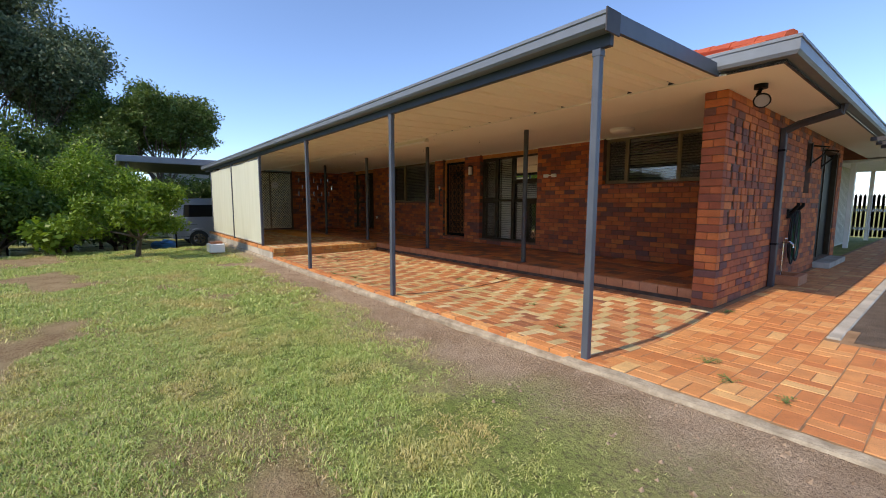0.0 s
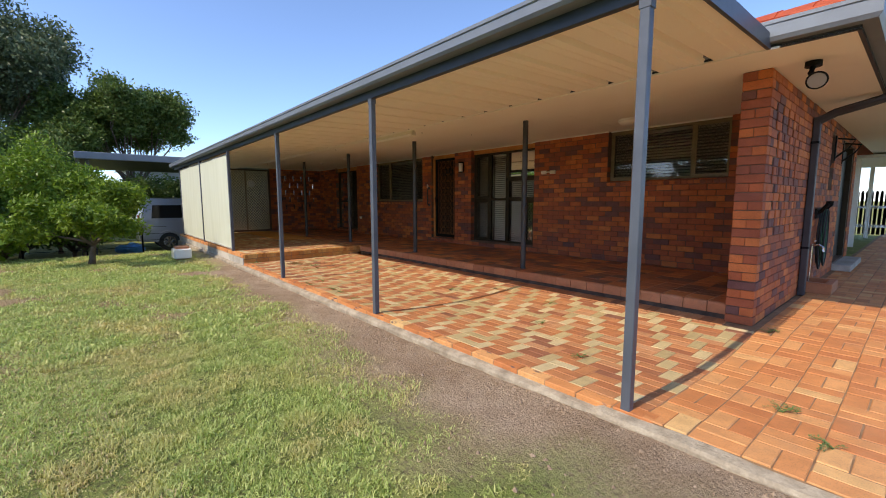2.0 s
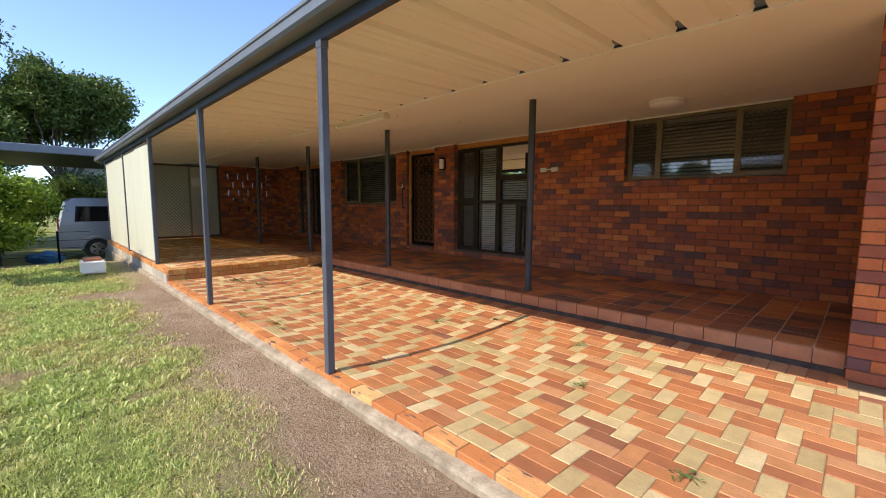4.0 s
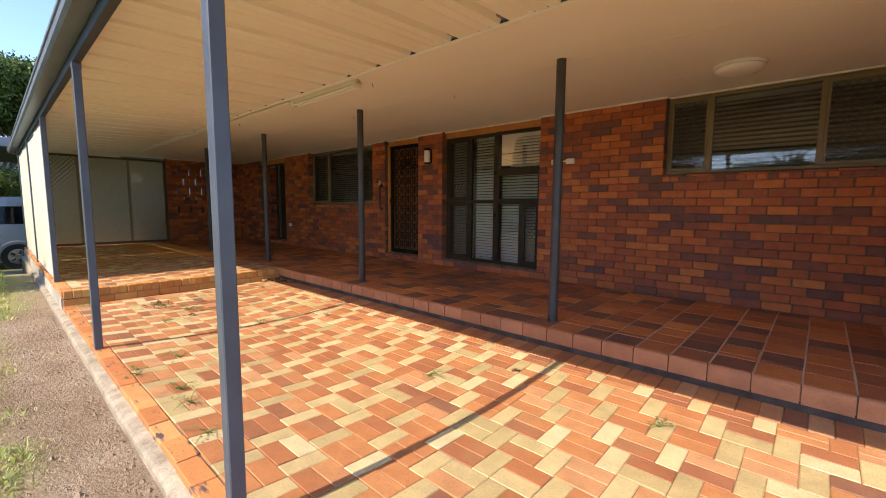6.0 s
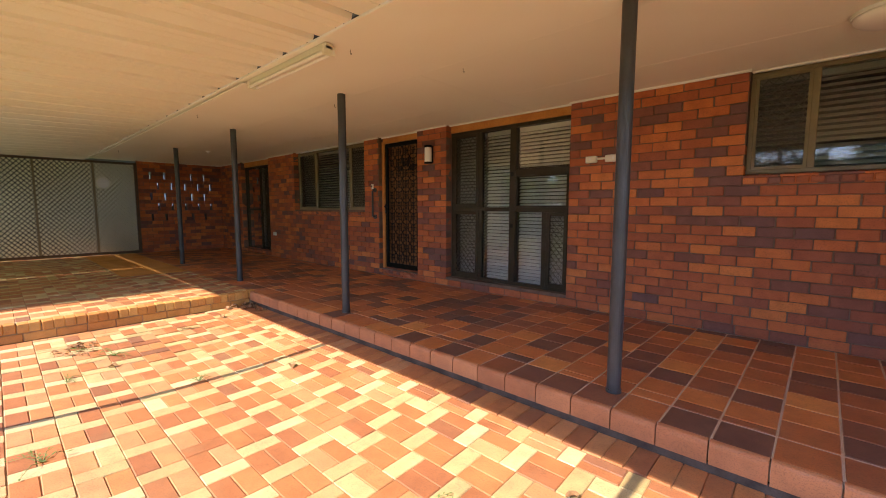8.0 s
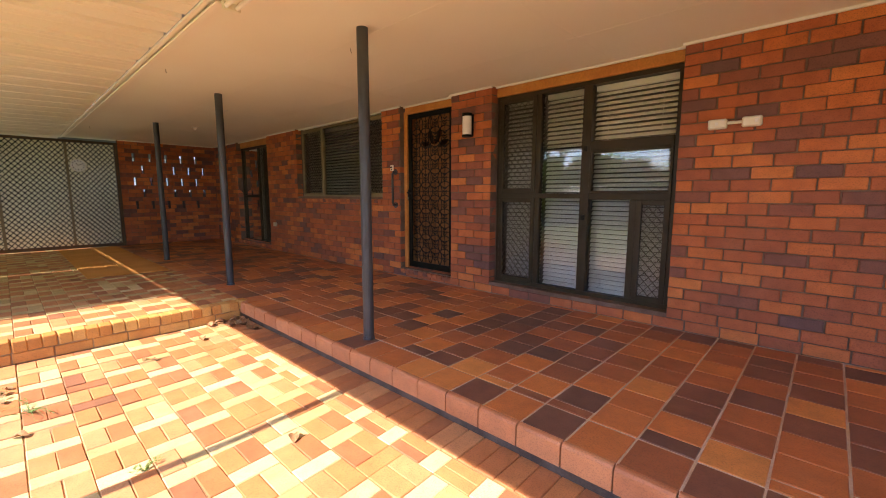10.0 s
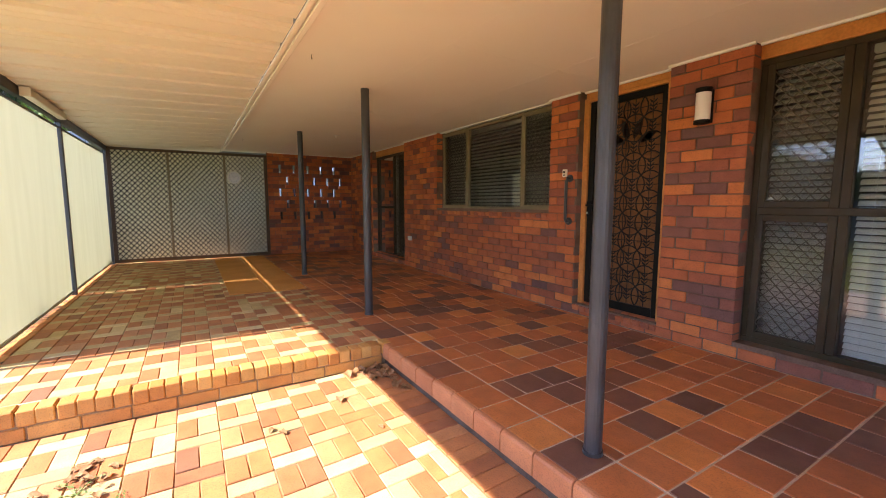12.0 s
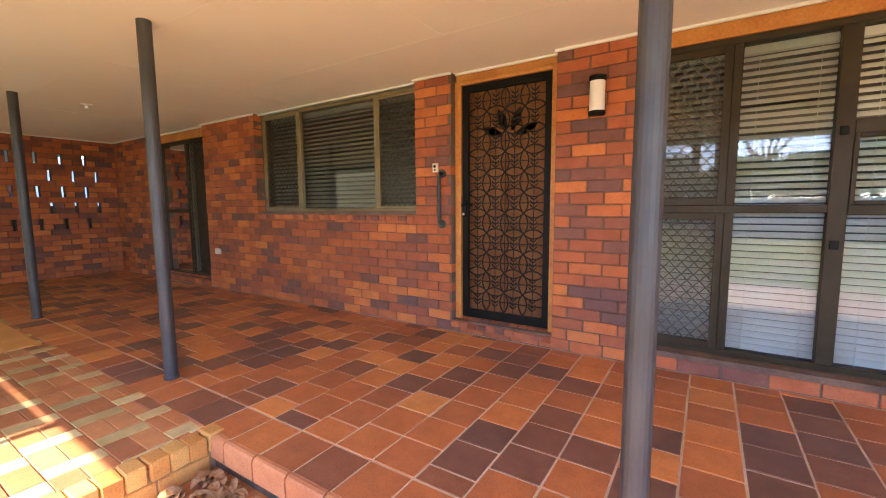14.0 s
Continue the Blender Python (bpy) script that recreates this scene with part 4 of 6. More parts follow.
# sliding door at the far end
d2 = thing("door_2", "half-open bronze sliding glass door with grille screen", "door", kind="structure")
a, b2 = OPEN_D2[0] + 0.002, OPEN_D2[1] - 0.002
for q in ((a, a + 0.05), (b2 - 0.05, b2)):
    part("door_frame", boxm(q[0], q[1], YF, YF + 0.08, 0.26, 2.27, bevel=0.003), bronze, d2)
part("door_frame", boxm(a + 0.05, b2 - 0.05, YF, YF + 0.08, 2.225, 2.27, bevel=0.003), bronze, d2)
part("track", boxm(a + 0.05, b2 - 0.05, YF, YF + 0.08, 0.26, 0.285, bevel=0.003), bronze, d2)
mid = (a + b2) / 2 + 0.05
for q in ((mid - 0.03, mid + 0.03), (a + 0.05, a + 0.10)):
    part("stile", boxm(q[0], q[1], YF + 0.01, YF + 0.05, 0.285, 2.225, bevel=0.003), bronze, d2)
part("mid_rail", boxm(a + 0.10, mid - 0.03, YF + 0.012, YF + 0.045, 1.2, 1.25, bevel=0.003), bronze, d2)
pane(a + 0.1, mid - 0.03, 0.285, 2.225, YF + 0.03, d2)
pane(mid + 0.03, b2 - 0.05, 0.285, 2.225, YF + 0.06, d2)
part("screen", grille(mid + 0.03, b2 - 0.05, 0.285, 2.225, YF + 0.02, 0.066, 0.004), mesh_grey, d2, "diamond security grille")
insect_mesh(mid + 0.03, b2 - 0.05, 0.285, 2.225, YF + 0.035, d2)
curtain_mat = rough_mat("curtain_cloth", (0.72, 0.70, 0.64), (0.78, 0.76, 0.7), 3, 0.9, 0.1)
cu = bmesh.new()
cols = [(a + 0.05 + i * 0.03, YF + 0.10 + 0.018 * math.sin(i * 1.5)) for i in range(27)]
rows = [[cu.verts.new((x, y, z)) for x, y in cols] for z in (0.3, 2.26)]
for i in range(26):
    cu.faces.new((rows[0][i], rows[0][i + 1], rows[1][i + 1], rows[1][i]))
tagged(part("curtain", cu, curtain_mat, None, "", True), "pale drawn curtain behind the sliding door", "curtain")

# ---- screen at the far end of the raised paving ----
fs = thing("grille_screen", "brown framed diamond grille screen lined with green shade cloth", "screen", at=(XL, -3.1, ZV))
fy0, fy1, fz0, fz1 = -4.50, -1.765, ZV + 0.005, 2.33
brown = rough_mat("brown_frame", (0.085, 0.055, 0.035), (0.11, 0.07, 0.045), 5, 0.5, 0.05)
for q in ((fy0, fy0 + 0.06), (fy1 - 0.06, fy1)):
    part("stile", boxm(XL - 0.025, XL + 0.025, q[0], q[1], fz0, fz1, bevel=0.004), brown, fs)
for q in ((fz0, fz0 + 0.06), (fz1 - 0.05, fz1)):
    part("rail", boxm(XL - 0.024, XL + 0.024, fy0 + 0.06, fy1 - 0.06, q[0], q[1], bevel=0.004), brown, fs)
for y in (-3.56, -2.585):
    part("mullion", boxm(XL - 0.022, XL + 0.022, y - 0.022, y + 0.022, fz0 + 0.06, fz1 - 0.05, bevel=0.003), gold_alu, fs)
bm = bmesh.new()
lattice(bm, fy0 + 0.06, fy1 - 0.06, fz0 + 0.06, fz1 - 0.05, 0.088, 0.004, lambda p, q: tube(bm, [(XL + 0.004, p[0], p[1]), (XL + 0.004, q[0], q[1])], 0.0072, 4))
part("grille", bm, black_steel, fs, "diamond steel grille")


def cloth_sheet(p0, p1, z0, z1, axis, wob, seed):
    """A hanging sheet of shade cloth with soft folds between two points along one axis."""
    bm = bmesh.new()
    n, m = 36, 14
    r = random.Random(seed)
    ph = [r.uniform(0, 6) for _ in range(4)]
    grid = []
    for j in range(m + 1):
        row = []
        for i in range(n + 1):
            u, v = i / n, j / m
            f = wob * (math.sin(9 * u + ph[0] + 1.5 * v) + 0.6 * math.sin(23 * u + ph[1]) + 0.4 * math.sin(5 * v + ph[2])) * (0.35 + 0.65 * math.sin(math.pi * min(max(u, 0.02), 0.98)))
            a = p0[0] + (p1[0] - p0[0]) * u
            row.append(bm.verts.new((a, p0[1] + f, z0 + (z1 - z0) * v)) if axis == "x" else bm.verts.new((p0[1] + f, a, z0 + (z1 - z0) * v)))
        grid.append(row)
    for j in range(m):
        for i in range(n):
            bm.faces.new((grid[j][i], grid[j][i + 1], grid[j + 1][i + 1], grid[j + 1][i]))
    return bm


part("cloth_lining", cloth_sheet((fy0 + 0.05, XL - 0.03), (fy1 - 0.05, XL - 0.03), fz0 + 0.03, fz1 - 0.03, "y", 0.003, 1), lining_cloth, fs, "pale green shade cloth", True)
for k, (xa, xb) in enumerate(((POSTS_F[4] + 0.045, POSTS_F[3] - 0.045), (POSTS_F[5] + 0.045, POSTS_F[4] - 0.045))):
    bl = thing("outdoor_blind", "lowered pale green shade cloth blind between steel posts", "blind", "patio blinds", at=((xa + xb) / 2, -4.515, 0.3))
    part("cloth", cloth_sheet((xa, -4.52), (xb, -4.52), 0.225, 2.185, "x", 0.006, 5 + k), cloth, bl, "pale green shade cloth", True)
    part("bottom_bar", rodm((xa - 0.005, -4.52, 0.215), (xb + 0.005, -4.52, 0.215), 0.014, 10), concrete, bl, "pale tube hem")
    part("top_bar", rodm((xa - 0.005, -4.52, 2.19), (xb + 0.005, -4.52, 2.19), 0.012, 10), steel_blue, bl)
    for x in (xa + 0.05, (xa + xb) / 2, xb - 0.05):
        part("hook", rodm((x, -4.52, 2.19), (x, -4.515, 2.25), 0.004, 6), black_steel, bl)

# wall clock on the screen
ck = thing("wall_clock", "round white wall clock hanging on the grille screen", "clock", at=(XL + 0.03, -2.422, 1.832))
turn = Matrix.Translation((XL + 0.03, -2.422, 1.832)) @ pose(0, 0, 0, 0, 90, 0)
part("rim", spin(bmesh.new(), [(0.118, 0.0), (0.128, 0.008), (0.128, 0.03), (0.118, 0.038), (0.108, 0.03)], n=36, m=turn), plastic_cream, ck, smooth=True)
part("face", spin(bmesh.new(), [(0.107, 0.024), (0.107, 0.0305)], n=36, m=turn), plastic_white, ck)
for k in range(12):
    an = radians(30 * k)
    part("hour_mark", boxm(XL + 0.0605, XL + 0.063, -2.422 + 0.088 * math.sin(an) - 0.006, -2.422 + 0.088 * math.sin(an) + 0.006, 1.832 + 0.088 * math.cos(an) - 0.01, 1.832 + 0.088 * math.cos(an) + 0.01), black_steel, ck)
for an, l, w in ((radians(62), 0.075, 0.0035), (radians(320), 0.055, 0.005)):
    part("clock_pointer", rodm((XL + 0.066, -2.422, 1.832), (XL + 0.066, -2.422 + l * math.sin(an), 1.832 + l * math.cos(an)), w, 6), black_steel, ck)

# ---- fixtures on the wall and soffit ----
wl = thing("wall_light", "dark framed opal cylinder wall light beside the door", "light", at=(-0.535, YW, 2.02))
part("back_plate", boxm(-0.575, -0.495, YW - 0.018, YW - 0.002, 1.90, 2.14, bevel=0.006), black_steel, wl)
part("cap", rodm((-0.535, YW - 0.075, 2.112), (-0.535, YW - 0.075, 2.145), 0.056, 24), black_steel, wl)
part("base", rodm((-0.535, YW - 0.075, 1.892), (-0.535, YW - 0.075, 1.915), 0.056, 24), black_steel, wl)
part("diffuser", rodm((-0.535, YW - 0.075, 1.915), (-0.535, YW - 0.075, 2.112), 0.05, 24), opal, wl, "white opal diffuser", False)
for k, x in enumerate((1.815, 2.02)):
    sb = thing("power_point", "cream plastic weatherproof switch box on the brick wall", "switch", "wall switch boxes", at=(x, YW, 1.77))
    part("box", boxm(x - 0.058, x + 0.058, YW - 0.045, YW - 0.001, 1.735, 1.805, bevel=0.008), plastic_cream, sb)
    part("cover", boxm(x - 0.05, x + 0.05, YW - 0.053, YW - 0.044, 1.742, 1.798, bevel=0.004), plastic_cream, sb)
    part("switch", boxm(x - 0.012 + 0.03 * k, x + 0.008 + 0.03 * k, YW - 0.058, YW - 0.052, 1.76, 1.782, bevel=0.002), plastic_white, sb)
tagged(part("conduit", rodm((1.86, YW - 0.015, 1.775), (1.97, YW - 0.015, 1.775), 0.011, 10), plastic_cream), "short cream conduit between the switch boxes", "conduit")
gp_ = thing("power_point", "small white power point low on the brick wall", "switch", at=(-5.47, YW, 0.68))
part("plate", boxm(-5.53, -5.41, YW - 0.03, YW - 0.001, 0.645, 0.72, bevel=0.006), plastic_white, gp_)
part("switch", boxm(-5.50, -5.485, YW - 0.034, YW - 0.029, 0.69, 0.705, bevel=0.002), plastic_cream, gp_)
db = thing("door_bell", "small cream door bell on the brick pier", "bell", at=(-1.90, YW, 1.61))
part("body", boxm(-1.928, -1.872, YW - 0.022, YW - 0.001, 1.575, 1.655, bevel=0.005), plastic_cream, db)
part("button", rodm((-1.90, YW - 0.03, 1.625), (-1.90, YW - 0.021, 1.625), 0.012, 12), black_steel, db)
part("button", rodm((-1.90, YW - 0.028, 1.595), (-1.90, YW - 0.021, 1.595), 0.008, 12), black_steel, db)
gb_ = thing("grab_rail", "dark grey vertical grab rail beside the front door", "handle", at=(-1.83, YW, 1.35))
hx = -1.835
part("rail", tube(bmesh.new(), [(hx, YW - 0.004, 1.12), (hx, YW - 0.045, 1.12), (hx, YW - 0.06, 1.145), (hx, YW - 0.06, 1.35), (hx, YW - 0.06, 1.535), (hx, YW - 0.045, 1.56), (hx, YW - 0.004, 1.56)], 0.016, 12), post_grey, gb_, smooth=True)
for z in (1.12, 1.56):
    part("flange", rodm((hx, YW - 0.012, z), (hx, YW - 0.001, z), 0.038, 20), post_grey, gb_)
cl = thing("ceiling_light", "round white oyster light on the soffit", "light", at=(3.87, -0.62, ZC))
part("base", spin(bmesh.new(), [(0.19, ZC - 0.002), (0.19, ZC - 0.022), (0.17, ZC - 0.03)], (3.87, -0.62, 0), 40), plastic_white, cl)
part("diffuser", spin(bmesh.new(), [(0.184, ZC - 0.023), (0.178, ZC - 0.045), (0.15, ZC - 0.066), (0.09, ZC - 0.079), (0.02, ZC - 0.083)], (3.87, -0.62, 0), 40), opal, cl, smooth=True)


def batten(x0, x1, y, z, label):
    t = thing("batten_light", label, "light", at=((x0 + x1) / 2, y, z))
    part("tray", boxm(x0, x1, y - 0.03, y + 0.03, z - 0.045, z, bevel=0.004), plastic_cream, t)
    for e in (x0, x1 - 0.02):
        part("end_holder", boxm(e, e + 0.02, y - 0.05, y + 0.05, z - 0.085, z - 0.02, bevel=0.004), plastic_cream, t)
    for s in (-0.03, 0.03):
        part("lamp_tube", rodm((x0 + 0.02, y + s, z - 0.065), (x1 - 0.02, y + s, z - 0.065), 0.013, 12), opal, t, "unlit fluorescent tube")


batten(-0.18, 1.06, -2.53, ZC - 0.001, "unlit twin tube batten light on the soffit edge")
bt = thing("beam_batten_light", "unlit cream batten light fixed to the roof beam", "light", at=(-4.3, -4.44, 2.3))
part("tray", boxm(-5.3, -4.05, -4.47, -4.40, 2.25, 2.325, bevel=0.006), plastic_cream, bt)
part("end_cap", boxm(-4.05, -4.03, -4.475, -4.395, 2.245, 2.33, bevel=0.004), plastic_cream, bt)
for x, y in ((-3.7, -1.35), (-5.6, -1.15)):
    sn = thing("ceiling_hook_plate", "small white ceiling rose on the soffit", "fitting", "soffit roses", at=(x, y, ZC))
    part("plate", spin(bmesh.new(), [(0.055, ZC - 0.001), (0.05, ZC - 0.012), (0.02, ZC - 0.016)], (x, y, 0), 20), plastic_white, sn)
    part("stem", rodm((x, y, ZC - 0.045), (x, y, ZC - 0.015), 0.018, 12), plastic_white, sn)
for x, y in ((1.4, -1.5), (1.05, -2.35), (-2.1, -2.4), (-0.4, -1.55), (-6.8, -2.4)):
    tagged(part("ceiling_hook", tube(bmesh.new(), [(x, y, ZC), (x, y, ZC - 0.025), (x + 0.008, y, ZC - 0.036), (x + 0.016, y, ZC - 0.028)], 0.002, 6), black_steel), "small dark screw hook in the soffit", "hook", "soffit hooks")
# cable duct along the soffit edge
tagged(part("cable_duct", boxm(-8.5, -0.25, -2.585, -2.545, ZC - 0.03, ZC - 0.0145, bevel=0.004), soffit_paint), "cream cable duct along the soffit edge", "conduit")

# ---- mats on the raised paving ----
m1 = thing("door_mat", "brown rubber-backed mat laid on the pavers", "mat", "patio mats", at=(-6.3, -2.4, ZV))
part("mat", boxm(-8.35, -4.40, -2.42, -1.97, ZV + 0.004, ZV + 0.014, bevel=0.004), mat_fibre, m1)
m2 = thing("door_mat", "brown mat lying partly in a strip of sun", "mat", "patio mats", at=(-6.3, -2.65, ZV))
part("mat", boxm(-8.35, -4.44, -2.88, -2.425, ZV + 0.004, ZV + 0.013, bevel=0.004), mat_fibre, m2)

# ---- ground: one sheet, fine near the walk, out to the horizon ----
def bare(x, y):
    """How bare the lawn is: worn earth beside the kerb, dry patches further out."""
    d = YP - 0.1 - y
    w = 0.66 + 0.40 * noise.noise(Vector((x * 0.9, 3.1, 0))) + 0.25 * noise.noise(Vector((x * 2.7, y * 2.0, 4.0)))
    if x < -1.5:
        w *= max(0.25, 1 + (x + 1.5) * 0.3)
    strip = max(0.0, min(1.0, (w - d) / 0.8 + 0.5))
    n = noise.noise(Vector((x * 0.55 + 7, y * 0.8, 1.7))) + 0.5 * noise.noise(Vector((x * 1.9, y * 2.3, 9.0)))
    patch = max(0.0, min(1.0, (n - 0.10) * 2.3))
    thin = 0.16 * max(0.0, min(1.0, (-6.0 - y) * 0.5))
    return strip, min(1.0, 0.95 * patch + thin)


def fall(x):
    """The drive beyond the lawn lies lower."""
    return -0.45 * min(1.0, max(0.0, (-6.2 - x) / 2.2))


gx = sorted({*np.round(np.arange(-9.4, 8.01, 0.1), 2), *np.round(np.arange(-40, -9.4, 1.5), 2), *np.round(np.arange(8, 40, 1.5), 2), -3000, -600, -150, 150, 600, 3000})
gy = sorted({*np.round(np.arange(-9.5, -4.4, 0.1), 2), *np.round(np.arange(-40, -9.5, 1.5), 2), *np.round(np.arange(-4.4, 40, 1.5), 2), -3000, -600, -150, 150, 600, 3000})
gv, gb, gd = [], [], []
for y in gy:
    for x in gx:
        near_walk = -9.4 <= x <= 8 and -9.5 <= y <= -4.5
        h = -0.10 + (0.02 * noise.noise(Vector((x * 0.8, y * 0.8, 0))) + 0.012 * noise.noise(Vector((x * 4, y * 4, 2))) if near_walk else 0)
        if near_walk and x > 4.4:
            h += 0.055 * min(1.0, (x - 4.4) / 1.6) * max(0.0, 1.0 - (YP - y) / 1.6)
        gv.append((x, y, h + fall(x)))
        s_, p_ = bare(x, y) if near_walk else (0.0, 0.2)
        gb.append(s_)
        gd.append(p_)
nx = len(gx)
gf = [(j * nx + i, j * nx + i + 1, (j + 1) * nx + i + 1, (j + 1) * nx + i) for j in range(len(gy) - 1) for i in range(nx - 1)]
ground_mat = mat("lawn_soil", (0.1, 0.15, 0.04), 0.95, 0, 0.2)
ground_tex = node(ground_mat, "ShaderNodeAttribute")
ground_tex.attribute_name = "bare"
soil = blend(ground_mat, noise_fac(ground_mat, 7, 6), (0.40, 0.29, 0.19), (0.56, 0.43, 0.30))
brown = blend(ground_mat, noise_fac(ground_mat, 1.3, 4, 0.42, 0.58), (0.26, 0.165, 0.10), (0.42, 0.31, 0.215))
soil = blend(ground_mat, 0.45, soil, brown)
soil = blend(ground_mat, noise_fac(ground_mat, 90, 3, 0.5, 0.75), soil, (0.13, 0.088, 0.06))
soil = blend(ground_mat, noise_fac(ground_mat, 160, 2, 0.60, 0.72), soil, (0.52, 0.42, 0.30))
turf = blend(ground_mat, noise_fac(ground_mat, 1.6, 6), (0.17, 0.24, 0.055), (0.33, 0.37, 0.11))
turf = blend(ground_mat, noise_fac(ground_mat, 34, 4, 0.48, 0.72), turf, (0.10, 0.09, 0.045))
dry_tex = node(ground_mat, "ShaderNodeAttribute")
dry_tex.attribute_name = "dry"
thatch = blend(ground_mat, noise_fac(ground_mat, 5, 6), (0.19, 0.115, 0.06), (0.38, 0.28, 0.16))
thatch = blend(ground_mat, noise_fac(ground_mat, 80, 4, 0.45, 0.6), thatch, (0.40, 0.31, 0.17))
turf = blend(ground_mat, dry_tex.outputs["Fac"], turf, thatch)
set_color(ground_mat, blend(ground_mat, ground_tex.outputs["Fac"], turf, soil))
bump(ground_mat, noise_fac(ground_mat, 38, 9, 0.25, 0.75, rough=0.7), 0.9, 0.025)
ground = raw_mesh("ground", gv, gf, ground_mat)
ground.data.shade_smooth()
at = ground.data.attributes.new("bare", "FLOAT", "POINT")
at.data.foreach_set("value", gb)
ad = ground.data.attributes.new("dry", "FLOAT", "POINT")
ad.data.foreach_set("value", gd)
tagged(ground, "dry patchy lawn with bare earth beside the kerb", "lawn", kind="structure")


def blades(name, n, x0, x1, y0, y1, material, seed, want, hmin, hmax, label, coarse=1.0):
    """Many bent grass blades, kept where want(bareness) passes; two triangles and a tip each."""
    r = np.random.RandomState(seed)
    xs, ys = r.uniform(x0, x1, n), r.uniform(y0, y1, n)
    near = (1.25 - np.hypot(xs - 6.3, ys + 6.3) / 9.5 > r.uniform(0, 1, n)) | (coarse > 1)
    xs, ys = xs[near], ys[near]
    tuft = np.array([noise.noise(Vector((p * 5.5, q * 5.5, 6.0))) + 0.7 * noise.noise(Vector((p * 14, q * 14, 2.0))) for p, q in zip(xs, ys)])
    grown = tuft + r.uniform(-0.45, 0.45, len(xs)) > -0.38
    xs, ys, tuft = xs[grown], ys[grown], tuft[grown]
    keep = np.array([want(max(bare(a, b)), c) for a, b, c in zip(xs, ys, r.uniform(0, 1, len(xs)))])
    xs, ys, tuft = xs[keep], ys[keep], tuft[keep]
    k = len(xs)
    h, w = r.uniform(hmin, hmax, k) * np.clip(1.0 + 0.9 * tuft, 0.5, 1.7), r.uniform(0.0016, 0.0038, k) * coarse
    a, lean, b = r.uniform(0, 6.283, k), r.uniform(0.2, 1.3, k), r.uniform(0, 6.283, k)
    z = np.array([fall(p) - 0.105 + 0.02 * noise.noise(Vector((p * 0.8, q * 0.8, 0))) + 0.012 * noise.noise(Vector((p * 4, q * 4, 2))) for p, q in zip(xs, ys)])
    dx, dy = np.cos(a) * w, np.sin(a) * w
    lx, ly = np.cos(b) * lean * h, np.sin(b) * lean * h
    v = np.empty((k, 5, 3))
    v[:, 0] = np.stack([xs - dx, ys - dy, z], 1)
    v[:, 1] = np.stack([xs + dx, ys + dy, z], 1)
    v[:, 2] = np.stack([xs + dx * 0.8 + lx * 0.4, ys + dy * 0.8 + ly * 0.4, z + h * 0.62], 1)
    v[:, 3] = np.stack([xs - dx * 0.8 + lx * 0.4, ys - dy * 0.8 + ly * 0.4, z + h * 0.62], 1)
    v[:, 4] = np.stack([xs + lx, ys + ly, z + h * np.maximum(0.25, 1 - 0.35 * lean)], 1)
    base = np.arange(k)[:, None] * 5
    me = bpy.data.meshes.new(name)
    quads, tris = (base + np.array([0, 1, 2, 3])), (base + np.array([3, 2, 4]))
    loops = np.concatenate([quads, tris], 1).ravel()
    me.vertices.add(k * 5)
    me.vertices.foreach_set("co", v.ravel())
    me.loops.add(len(loops))
    me.loops.foreach_set("vertex_index", loops.astype(np.int32))
    me.polygons.add(2 * k)
    starts = (np.arange(k)[:, None] * 7 + np.array([0, 4])).ravel()
    me.polygons.foreach_set("loop_start", starts.astype(np.int32))
    me.update(calc_edges=True)
    me.materials.append(material)
    return tagged(new(name, me), label, "grass", kind="stuff")


blades("grass", 860000, -4.5, 7.8, -9.3, YP - 0.12, blade_mat, 1, lambda b, c: c > b * 1.2, 0.016, 0.040, "short patchy green lawn grass blades")
blades("far_grass", 170000, -9.2, 2.5, -13.0, YP - 0.4, blade_mat, 5, lambda b, c: c > b * 1.1, 0.03, 0.06, "tufted lawn grass towards the shrubs", 2.6)
blades("dry_grass", 150000, -2.0, 7.6, -8.2, YP - 0.15, straw_mat, 3, lambda b, c: 0.06 < b < 0.9 and c > 0.35, 0.010, 0.034, "dry straw-coloured grass patches")

# ---- trees and shrubs ----
def leaf_mesh(name, centres, n, spread, size, material, parent, seed, aspect=0.5, flat=0.6):
    """Many small folded leaves scattered about twig ends; returns one mesh."""
    r = np.random.RandomState(seed)
    c = np.array(centres, float)
    idx = r.randint(0, len(c), n)
    d = r.normal(0, 1, (n, 3))
    d /= np.linalg.norm(d, axis=1)[:, None] + 1e-9
    rad = spread * r.uniform(0, 1, n)[:, None] ** 0.6
    p = c[idx] + d * rad * np.array([1, 1, flat])
    u = r.normal(0, 1, (n, 3))
    u /= np.linalg.norm(u, axis=1)[:, None]
    w = np.cross(u, r.normal(0, 1, (n, 3)))
    w /= np.linalg.norm(w, axis=1)[:, None] + 1e-9
    s = size * r.uniform(0.6, 1.35, n)[:, None]
    nrm = np.cross(u, w)
    v = np.empty((n, 4, 3))
    v[:, 0] = p - u * s * 0.5
    v[:, 1] = p + w * s * aspect * 0.5 + nrm * s * 0.08
    v[:, 2] = p + u * s * 0.5
    v[:, 3] = p - w * s * aspect * 0.5 + nrm * s * 0.08
    me = bpy.data.meshes.new(name)
    me.vertices.add(4 * n)
    me.vertices.foreach_set("co", v.ravel())
    me.loops.add(4 * n)
    me.loops.foreach_set("vertex_index", np.arange(4 * n, dtype=np.int32))
    me.polygons.add(n)
    me.polygons.foreach_set("loop_start", np.arange(0, 4 * n, 4, dtype=np.int32))
    me.update(calc_edges=True)
    me.materials.append(material)
    ob = new(name, me)
    ob.parent = parent
    ob.matrix_parent_inverse = parent.matrix_world.inverted()
    return ob


